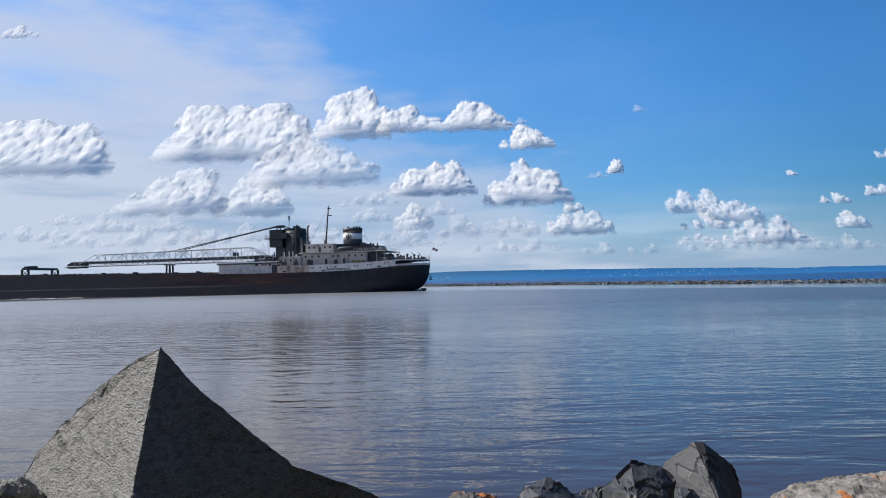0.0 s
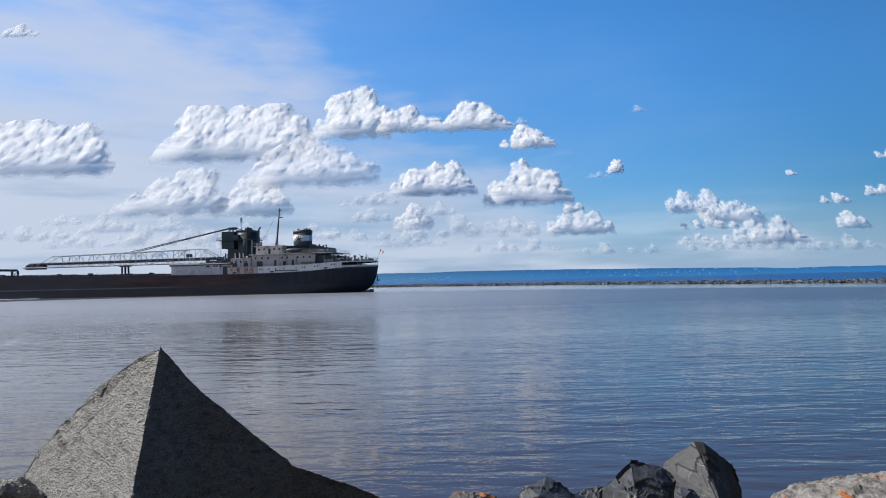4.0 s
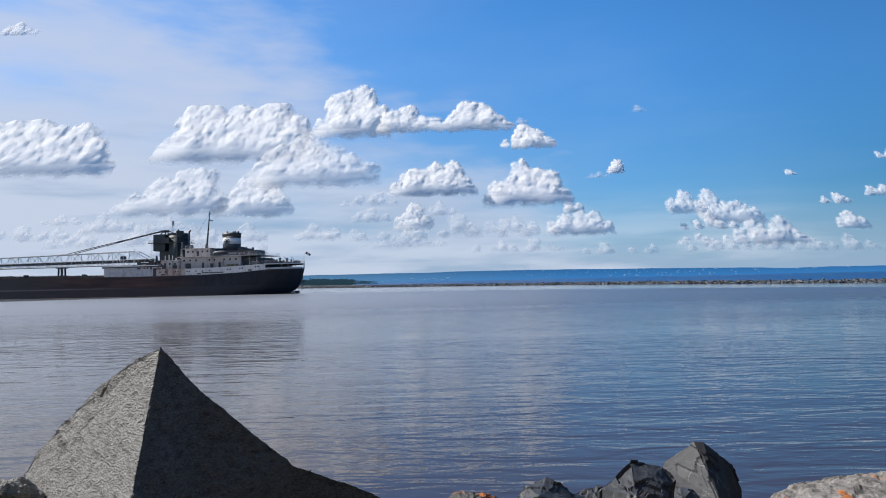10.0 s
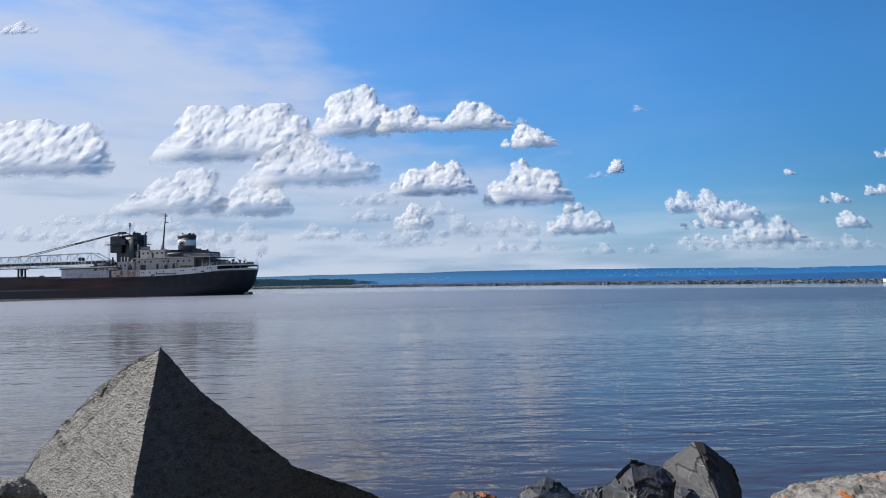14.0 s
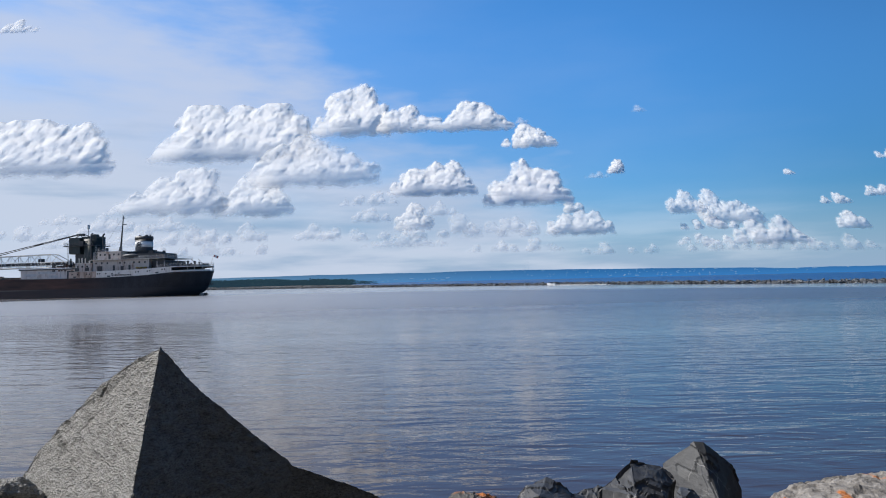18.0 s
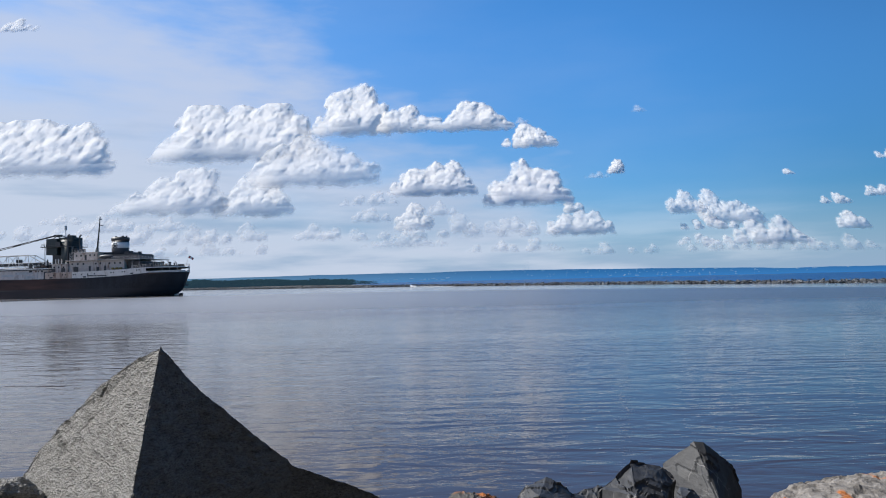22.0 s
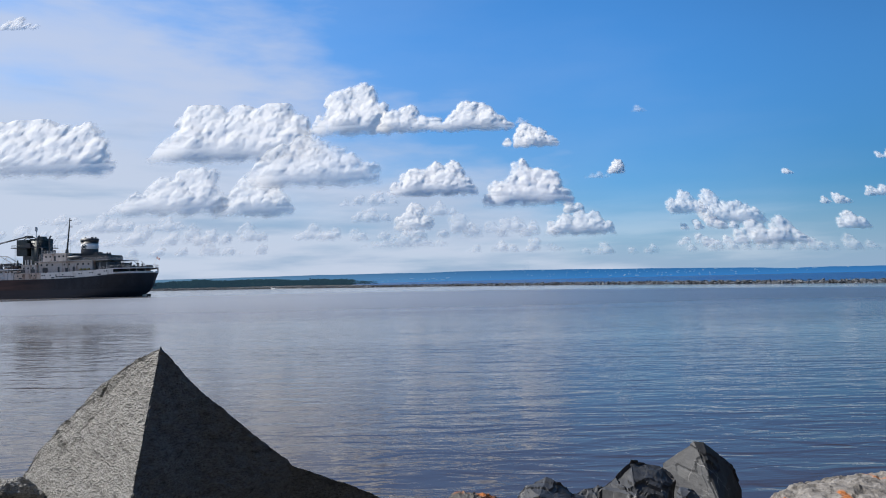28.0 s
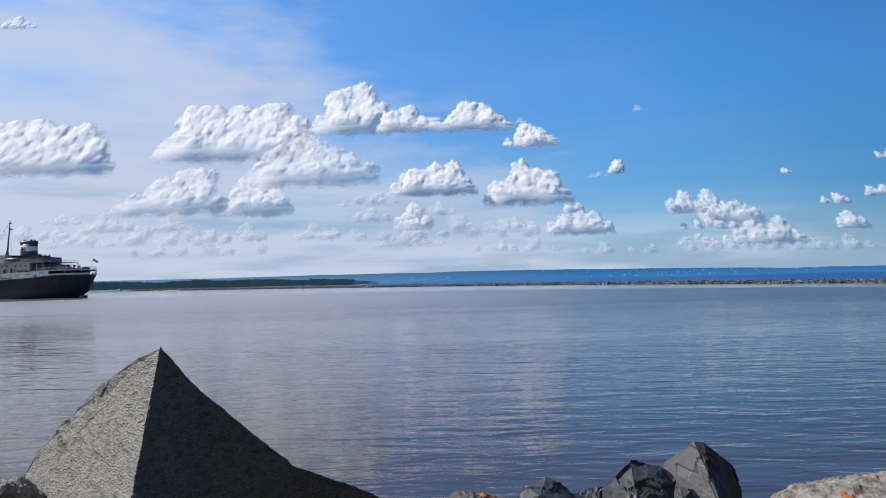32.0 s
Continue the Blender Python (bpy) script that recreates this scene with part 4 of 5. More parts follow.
def hull_rock(hulls, seed, cuts=10, rough=0.02, chip=0.05, scale=3.0, block=0.0):
    """A broken stone: one or more convex blocks of a few corners, their faces cut fine and roughened."""
    whole = B()
    for corners in hulls:
        bm = B()
        for c in corners:
            bm.verts.new(c)
        r = bmesh.ops.convex_hull(bm, input=bm.verts[:])
        bmesh.ops.delete(bm, geom=list({g for g in r["geom_interior"] + r["geom_unused"] if isinstance(g, bmesh.types.BMVert)}), context="VERTS")
        bmesh.ops.subdivide_edges(bm, edges=bm.edges[:], cuts=cuts, use_grid_fill=True)
        bmesh.ops.triangulate(bm, faces=bm.faces[:])
        bm.normal_update()
        off = Vector((seed * 7.3, seed * 3.1, seed * 1.7))
        move = []
        for v in bm.verts:
            p = v.co * scale + off
            d = chip * noise.noise(p) + rough * noise.fractal(p * 4.0, 0.8, 2.0, 5)
            cell = noise.voronoi(p * 1.4)[0]
            d += chip * 0.5 * (cell[1] - cell[0] - 0.3)
            # blocks broken off along joints
            q = Vector((p.x + 0.5 * p.z, p.y - 0.4 * p.x, p.z + 0.35 * p.y)) * 0.55 + noise.noise_vector(p * 0.9) * 0.35
            d += block * (noise.cell(q) - 0.5) + 0.5 * block * (noise.cell(q * 2.3) - 0.5)
            move.append(v.normal * d)
        for v, d in zip(bm.verts, move):
            v.co += d
        me = bpy.data.meshes.new("tmp")
        bm.to_mesh(me)
        bm.free()
        whole.from_mesh(me)
        bpy.data.meshes.remove(me)
    return whole


def boulder(name, hulls, mat, label, seed, **kw):
    ob = new(name, mesh_of(hull_rock(hulls, seed, **kw), name, mat))
    return tagged(ob, label, "rock", "shore rocks")


boulder("boulder", [
    [(-1.22, 3.00, 3.05), (-1.18, 2.62, 2.51), (-1.15, 2.50, 0.98), (-1.21, 2.94, 2.96), (-1.20, 2.87, 2.84), (-1.43, 3.18, 2.96), (-1.65, 3.34, 2.84), (-1.90, 3.49, 2.64), (-2.08, 3.58, 2.49), (-2.17, 3.60, 2.36), (-2.26, 3.57, 2.17), (-2.27, 3.52, 0.67), (-1.16, 3.12, 2.90), (-1.05, 3.35, 2.67), (-0.84, 3.20, 0.77), (-1.39, 3.50, 2.93), (-1.41, 4.00, 0.53)],
    [(-1.17, 3.14, 2.89), (-1.05, 3.33, 2.68), (-1.16, 2.90, 2.38), (-0.88, 3.50, 2.48), (-0.74, 3.60, 2.34), (-0.67, 3.50, 0.68), (-1.13, 2.80, 0.89), (-1.18, 3.90, 2.05), (-1.21, 3.40, 2.80)],
    [(-0.90, 3.45, 2.47), (-0.74, 3.58, 2.36), (-0.58, 3.70, 2.27), (-0.42, 3.80, 2.17), (-0.29, 3.90, 2.06), (-0.23, 3.80, 0.59), (-1.00, 3.30, 0.74), (-0.82, 4.00, 2.08)]],
    M["slate"], "large grey wedge-shaped quarried boulder on the bank", 3, cuts=38, rough=0.005, chip=0.008, scale=4.5, block=0.005)
boulder("boulder", [[(-2.22, 3.20, 2.43), (-2.10, 3.30, 2.44), (-1.98, 3.30, 2.43), (-1.86, 3.25, 2.36), (-1.75, 3.20, 0.77), (-2.08, 3.00, 0.83), (-1.93, 3.00, 2.44), (-2.32, 3.60, 2.26), (-2.12, 3.70, 0.62)]],
    M["slate"], "dark rough boulder beside the large wedge", 4, cuts=20, rough=0.014, chip=0.035, scale=6, block=0.02)
boulder("boulder", [[(2.66, 7.60, 1.50), (2.76, 7.60, 1.49), (2.74, 7.10, 0.99), (2.37, 7.80, 1.23), (2.33, 7.60, 0.82), (3.16, 7.80, 1.18), (3.31, 7.90, 0.90), (3.32, 7.90, -0.64), (2.26, 7.60, -0.55), (2.67, 7.00, -0.37), (3.03, 8.30, 1.19), (3.32, 8.60, -0.85)]],
    M["basalt"], "angular dark grey boulder at the water edge", 5, cuts=30, rough=0.003, chip=0.012, scale=2.5, block=0.014)
boulder("boulder", [[(1.44, 6.90, 1.26), (1.84, 7.10, 1.49), (2.21, 7.20, 1.40), (2.32, 7.10, 1.26), (2.27, 6.90, -0.34), (1.34, 6.70, -0.28), (1.73, 6.50, 1.29), (1.99, 6.50, 1.18), (1.95, 7.80, 1.08), (2.48, 7.90, 0.66)]],
    M["basalt"], "jagged black and grey boulder", 6, cuts=30, rough=0.005, chip=0.018, scale=3.2, block=0.045)
boulder("boulder", [[(2.05, 6.50, 1.27), (2.16, 6.60, 1.33), (2.28, 6.60, 1.31), (2.38, 6.60, 1.19), (2.39, 6.60, -0.25), (1.98, 6.40, -0.19), (2.05, 6.20, 1.33), (2.40, 7.00, 1.13)]],
    M["basalt"], "small dark boulder leaning on a larger one", 7, cuts=18, rough=0.004, chip=0.02, scale=5, block=0.03)
boulder("boulder", [[(0.64, 7.00, 1.11), (0.77, 7.10, 1.25), (1.00, 7.20, 1.28), (1.13, 7.20, 1.23), (1.33, 7.20, 1.11), (1.52, 7.20, 1.01), (1.53, 7.10, -0.40), (0.59, 6.90, -0.34), (0.86, 6.70, 1.25), (1.04, 6.70, 1.08), (1.11, 7.70, 1.01)]],
    M["basalt"], "rounded dark boulder at the water edge", 8, cuts=24, rough=0.004, chip=0.02, scale=4, block=0.035)
boulder("boulder", [[(1.34, 7.40, 1.04), (1.48, 7.50, 1.07), (1.62, 7.50, 1.08), (1.66, 7.40, 0.84), (1.28, 7.30, 0.76), (1.42, 7.10, 0.94), (1.57, 7.80, 0.84)]],
    M["basalt"], "low dark rock between boulders", 9, cuts=8, rough=0.02, chip=0.04, scale=5)
boulder("boulder", [[(-0.05, 6.20, 1.35), (0.06, 6.30, 1.41), (0.22, 6.30, 1.42), (0.36, 6.30, 1.39), (0.47, 6.30, 1.31), (0.53, 6.20, -0.13), (-0.12, 6.10, -0.10), (0.18, 5.90, 1.44), (0.21, 6.80, 1.18)]],
    M["lichen_dark"], "low grey rock with orange lichen", 10, cuts=10, rough=0.02, chip=0.04, scale=5)
boulder("boulder", [[(1.92, 4.40, 1.88), (2.22, 4.50, 1.96), (2.42, 4.60, 1.96), (2.65, 4.60, 1.97), (2.87, 4.60, 2.01), (3.39, 4.70, 1.99), (3.84, 4.70, 0.32), (1.77, 4.30, 0.44), (2.19, 4.10, 1.91), (2.62, 4.00, 1.93), (3.05, 5.30, 1.67), (4.06, 5.50, 1.63)]],
    M["lichen"], "pale granite boulder with orange lichen patches", 11, cuts=30, rough=0.015, chip=0.03, scale=3.5, block=0.007)


def stone_mesh(k):
    """One of the shared stones: the hull of random corners on a squat ellipsoid."""
    rnd = random.Random(k)
    bm = B()
    a, b, c = rnd.uniform(0.7, 1.1), rnd.uniform(0.6, 0.95), rnd.uniform(0.5, 0.8)
    for i in range(13):
        v = Vector((rnd.gauss(0, 1), rnd.gauss(0, 1), rnd.gauss(0, 1))).normalized()
        bm.verts.new((v.x * a, v.y * b, v.z * c))
    r = bmesh.ops.convex_hull(bm, input=bm.verts[:])
    bmesh.ops.delete(bm, geom=list({g for g in r["geom_interior"] + r["geom_unused"] if isinstance(g, bmesh.types.BMVert)}), context="VERTS")
    return mesh_of(bm, "stone", M["armour"])


STONES = [stone_mesh(k) for k in range(14)]
WALL_LINE = ((190, 100), (127, 203), (62, 353), (-14, 456), (-128, 570), (-225, 650), (-330, 740))


def along_wall():
    """Places along the breakwater's line: point, way across, and distance from its near end."""
    done = 0.0
    for (ax, ay), (bx, by) in zip(WALL_LINE, WALL_LINE[1:]):
        a, b = Vector((ax, ay, 0)), Vector((bx, by, 0))
        d = (b - a)
        yield a, d.normalized(), d.length, done
        done += d.length


def make_breakwater():
    core = B()
    for a, w, n, done in along_wall():
        side = Vector((-w.y, w.x, 0))
        base = [a - side * -4.5, a + w * n - side * -4.5, a + w * n - side * 4.5, a - side * 4.5]
        top = [a + side * 1.0 + Vector((0, 0, 0.7)), a + w * n + side * 1.0 + Vector((0, 0, 0.7)), a + w * n - side * 1.0 + Vector((0, 0, 0.7)), a - side * 1.0 + Vector((0, 0, 0.7))]
        lo = [core.verts.new(p + Vector((0, 0, -1))) for p in base]
        up = [core.verts.new(p) for p in top]
        for i in range(4):
            core.faces.new((lo[i], lo[(i + 1) % 4], up[(i + 1) % 4], up[i]))
        core.faces.new(up)
    # the core's dark colour stands for deep shade in the gaps between stones
    wall = tagged(new("breakwater", mesh_of(core, "breakwater", M["bank"])), "long low breakwater of piled pale armour stone", "breakwater", kind="structure")
    rnd = random.Random(5)
    rest_v, rest_f, made = [], [], 0
    for a, w, n, done in along_wall():
        side = Vector((w.y, -w.x, 0))
        if side.y > 0:
            side = -side
        k = int(n / 0.17)
        for i in range(k):
            d = rnd.uniform(0, n)
            lay = rnd.random()
            off = 3.6 - 3.8 * lay + rnd.uniform(-0.5, 0.5)
            size = rnd.uniform(0.30, 0.66) * (1 + (done + d) / 1500)
            p = a + w * d + side * off
            z = -0.1 + 1.05 * lay + rnd.uniform(-0.12, 0.08) + (done + d) / 1500
            rot = Euler((rnd.uniform(-0.6, 0.6), rnd.uniform(-0.5, 0.5), rnd.uniform(0, 6)))
            me = STONES[rnd.randrange(14)]
            m = Matrix.LocRotScale(Vector((p.x, p.y, z)), rot, (size * 1.5, size * 1.1, size * 0.85))
            if 100 < done + d < 190 and made < 300:
                ob = new("stone", me)
                ob.parent, ob.matrix_basis = wall, m
                made += 1
            else:
                base = len(rest_v)
                rest_v += [tuple(m @ v.co) for v in me.vertices]
                rest_f += [tuple(base + j for j in q.vertices) for q in me.polygons]
    me = bpy.data.meshes.new("far_stones")
    me.from_pydata(rest_v, [], rest_f)
    me.materials.append(M["armour"])
    ob = tagged(new("far_stones", me), "distant piled armour stones", kind="stuff")
    ob.parent = wall


make_breakwater()


# ---- hills across the lake, and the town on their slope ----
RIDGE = ((-3600, 54), (-2134, 54), (-1580, 54), (-800, 61), (-120, 61), (290, 65), (790, 61), (1540, 53), (2060, 45), (2270, 36), (2570, 41), (3000, 37), (4200, 40))


def ridge(x):
    for (a, p), (b, q) in zip(RIDGE, RIDGE[1:]):
        if x <= b:
            return p + (q - p) * (x - a) / (b - a)
    return RIDGE[-1][1]


def hill_point(x, f):
    h = ridge(x) + 2.0 * fract((x, 0, 0), 0.004, 3)
    return Vector((x, 4350 + 250 * f, -2 + (h + 2) * math.sin(f * math.pi / 2) ** 0.8))


def make_hills():
    bm = B()
    rows = []
    for j in range(13):
        f = j / 12
        row = []
        for i in range(281):
            p = hill_point(-3600 + 7800 * i / 280, f)
            p.z += 1.2 * fract(p, 0.02) * f * (1 - f) * 3 + (0.7 * fract((p.x, 3, 0), 0.03) if f == 1 else 0)
            row.append(bm.verts.new(p))
        rows.append(row)
    for a, b in zip(rows, rows[1:]):
        for i in range(280):
            bm.faces.new((a[i], a[i + 1], b[i + 1], b[i]))
    back = [bm.verts.new(v.co + Vector((0, 200, -60))) for v in rows[-1]]
    for i in range(280):
        bm.faces.new((rows[-1][i], rows[-1][i + 1], back[i + 1], back[i]))
    tagged(new("backdrop_hills", mesh_of(bm, "backdrop_hills", M["hill"], True)), "long low wooded hills, blue with haze painted as glow", "hills", kind="structure")


make_hills()


def make_town():
    rnd = random.Random(21)
    base = B()
    box(base, -0.5, 0.5, -0.5, 0.5, 0, 0.75)
    r = bmesh.ops.create_cone(base, cap_ends=True, segments=4, radius1=0.75, radius2=0.1, depth=0.3, matrix=Matrix.Translation((0, 0, 0.9)) @ pose(0, 0, 0, 0, 0, 45))
    first = tagged(new("far_building", mesh_of(base, "far_building", M["town"])), "tiny pale building on the hillside, veiled by painted haze", "building", "town on the hill")
    spots = []
    for _ in range(84):
        spots.append((rnd.gauss(1230, 460), 0.06 + 0.5 * rnd.random() ** 1.7, rnd.uniform(3, 9), rnd.uniform(2.2, 5)))
    for _ in range(16):
        spots.append((rnd.uniform(-500, 60), rnd.uniform(0.05, 0.2), rnd.uniform(8, 30), rnd.uniform(3, 6)))
    for x, w in ((2150, 44), (2400, 30), (2290, 14), (1760, 14), (2620, 16), (850, 34), (640, 22)):
        spots.append((x, 0.62, w, 5))
    for i, (x, f, w, h) in enumerate(spots):
        p = hill_point(x, f)
        ob = first if i == 0 else copy_thing(first, Matrix())
        ob.location, ob.scale = p + Vector((0, -4, -1)), (w, 9, h)
    # two thin radio masts on the ridge
    for x in (540, 560):
        p = hill_point(x, 1.0)
        bm = rod(B(), (0, 0, -2), (0, 0, 55), 0.7, 0.4, 6)
        for k in range(5):
            rod(bm, (-1.2, 0, 8 + 10 * k), (1.2, 0, 8 + 10 * k), 0.35, seg=5)
        ob = tagged(new("radio_mast", mesh_of(bm, "radio_mast", M["town"])), "thin radio mast on the hill", "mast")
        ob.location = p


make_town()


# ---- the wooded spit ----
def make_spit():
    bm = B()
    rows = []
    for j, (off, z) in enumerate(((0, -0.5), (6, 1.0), (30, 2.2), (160, 2.6), (190, -0.5))):
        rows.append([bm.verts.new((-900 + 818 * i / 60, 1060 + off * min(1, (61 - i) / 10) - 250 * (i / 60) + 5 * math.sin(i * 0.7), z * min(1, (62 - i) / 12))) for i in range(61)])
    for a, b in zip(rows, rows[1:]):
        for i in range(60):
            bm.faces.new((a[i], a[i + 1], b[i + 1], b[i]))
    tagged(new("ground_spit", mesh_of(bm, "ground_spit", M["sand"], True)), "low sandy spit beneath the trees", "ground", kind="structure")
    rnd = random.Random(8)
    vs, fs = [], []
    me0 = STONES
    for _ in range(4200):
        f = rnd.random()
        thick = 1.0 if f < 0.92 else max(0.14, 1 - (f - 0.92) * 15)
        if rnd.random() > thick:
            continue
        x = -900 + 818 * f
        y = 1060 - 250 * f + rnd.uniform(12, 90)
        tall = (10.8 + 5 * noise.noise((x * 0.014, 2, 0)) + 2.5 * noise.noise((x * 0.06, 5, 0)) + rnd.uniform(-1.2, 1.2)) * (0.45 + 0.55 * thick) * (1.12 - 0.42 * f)
        for k in range(9):
            s = tall * rnd.uniform(0.10, 0.21)
            p = Vector((x + rnd.gauss(0, tall * 0.22), y + rnd.gauss(0, 2), 1.5 + tall * rnd.uniform(0.0, 0.9)))
            me = me0[rnd.randrange(14)]
            m = Matrix.LocRotScale(p, Euler((rnd.uniform(0, 6), rnd.uniform(0, 6), 0)), (s, s, s * 1.15))
            b = len(vs)
            vs += [tuple(m @ v.co) for v in me.vertices]
            fs += [tuple(b + q for q in poly.vertices) for poly in me.polygons]
    me = bpy.data.meshes.new("far_woods")
    me.from_pydata(vs, [], fs)
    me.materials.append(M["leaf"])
    tagged(new("far_woods", me), "dense dark green woods along the spit, veiled by painted haze", "trees", kind="stuff")


make_spit()


def make_motorboat():
    """A small white cabin boat off the spit."""
    boat = tagged(new("motorboat"), "small white cabin motorboat lying off the spit", "boat")
    bm = B()
    rings = []
    for i in range(9):
        f = i / 8
        w = 1.25 * (1 - max(0, f - 0.45) ** 2 * 3.2)
        rings.append([bm.verts.new((-4 + 8 * f, k * w * q, z + 0.5 * f * f)) for k, q, z in ((1, 1, 1.0), (1, 0.75, -0.3), (-1, 0.75, -0.3), (-1, 1, 1.0))])
    for a, b in zip(rings, rings[1:]):
        for j in range(4):
            bm.faces.new((a[j], a[(j + 1) % 4], b[(j + 1) % 4], b[j]))
    bm.faces.new(rings[0])
    bm.faces.new(rings[-1][::-1])
    bmesh.ops.recalc_face_normals(bm, faces=bm.faces[:])
    part("hull", bm, M["boat"], boat)
    cabin = part("cabin", box(B(), -1.4, 2.0, -0.95, 0.95, 0.9, 2.4, 0.2), M["boat"], boat)
    part("cabin_window", box(B(), -1.0, 1.7, -0.99, 0.99, 1.6, 2.1, 0.05), M["glass"], cabin)
    part("flybridge", box(B(), -1.0, 0.6, -0.8, 0.8, 2.4, 3.1, 0.15), M["boat"], boat)
    boat.matrix_basis = pose(-421, 905, 0, 0, 0, 70)


make_motorboat()


def make_speedboat():
    """An open white runabout on the plane, with its bow wave and wake."""
    boat = tagged(new("speedboat"), "small white speedboat planing with a foaming wake", "boat")
    bm, rings = B(), []
    for i in range(9):
        f = i / 8
        w = 1.05 * (1 - max(0, f - 0.4) ** 2 * 2.7)
        rings.append([bm.verts.new((-6 + 6 * f, k * w * q, z + 0.55 * f * f)) for k, q, z in ((1, 1, 0.75), (1, 0.7, -0.25), (-1, 0.7, -0.25), (-1, 1, 0.75))])
    for a, b in zip(rings, rings[1:]):
        for j in range(4):
            bm.faces.new((a[j], a[(j + 1) % 4], b[(j + 1) % 4], b[j]))
    bm.faces.new(rings[0])
    bm.faces.new(rings[-1][::-1])
    bmesh.ops.recalc_face_normals(bm, faces=bm.faces[:])
    part("hull", bm, M["boat"], boat)
    part("windscreen", box(B(), -3.4, -3.1, -0.8, 0.8, 0.9, 1.45, 0.05), M["glass"], boat)
    part("outboard_motor", box(B(), -6.6, -6.0, -0.25, 0.25, 0.1, 1.3, 0.12), M["dark"], boat)
    rnd = random.Random(12)
    foam = B()
    for i in range(110):
        f = rnd.random()
        size = (1 - 0.45 * f) * rnd.uniform(0.6, 1.1)
        bmesh.ops.create_icosphere(foam, subdivisions=1, radius=1, matrix=Matrix.LocRotScale((-4.5 - 32 * f, rnd.uniform(-1, 1) * (0.7 + 1.6 * f), 0.0), None, (1.7 * size, 0.5 * size, 0.24 * size)))
    part("wake_foam", foam, M["foam"], boat, "white foaming wake")
    return boat


speedboat = make_speedboat()


# ---- clouds ----
def grain2(x, y, seed):
    """Smooth gradient noise on arrays, about -1 to 1."""
    rs = np.random.RandomState(seed)
    turn, perm = rs.rand(256) * 6.2832, rs.permutation(256)
    xi, yi = np.floor(x).astype(int), np.floor(y).astype(int)
    fx, fy = x - xi, y - yi

    def corner(i, j):
        a = turn[perm[(perm[(xi + i) & 255] + yi + j) & 255]]
        return np.cos(a) * (fx - i) + np.sin(a) * (fy - j)

    sx, sy = fx * fx * (3 - 2 * fx), fy * fy * (3 - 2 * fy)
    lo = corner(0, 0) * (1 - sx) + corner(1, 0) * sx
    hi = corner(0, 1) * (1 - sx) + corner(1, 1) * sx
    return 1.5 * (lo * (1 - sy) + hi * sy)


def billow(x, y, seed, octaves=4):
    """Rounded heaps with sharp creases, 0 to 1."""
    total, amp, norm = 0, 1.0, 0
    for o in range(octaves):
        total = total + amp * (1.1 - np.sqrt(grain2(x, y, seed + o) ** 2 + 0.03) * 1.6)
        norm += amp
        x, y, amp = x * 2.1, y * 2.1, amp * 0.46
    return total / norm


def blurred(a, k):
    """A box blur of k cells to each side, twice."""
    for _ in range(2):
        for axis in (0, 1):
            a = sum(np.roll(a, q, axis) for q in range(-k, k + 1)) / (2 * k + 1)
    return a


def puffs_on(parents, rs, count, small, large, least):
    """Smaller puffs on the front and upper sides of larger ones: x, y, z, radius."""
    out = []
    for px, py, pz, pr in parents:
        if pr * large < least:
            continue
        d = rs.normal(size=(count, 3))
        d /= np.linalg.norm(d, axis=1)[:, None]
        d[:, 1] = np.where(d[:, 1] > 0.3, -d[:, 1], d[:, 1])
        d[:, 2] = np.where(d[:, 2] < -0.55, -d[:, 2], d[:, 2])
        r = pr * rs.uniform(small, large, count)
        c = np.array((px, py, pz)) + d * (1, 0.6, 1) * (pr * 0.93 - 0.25 * r)[:, None]
        out += [(*p, q) for p, q in zip(c.tolist(), r.tolist()) if q > least]
    return out


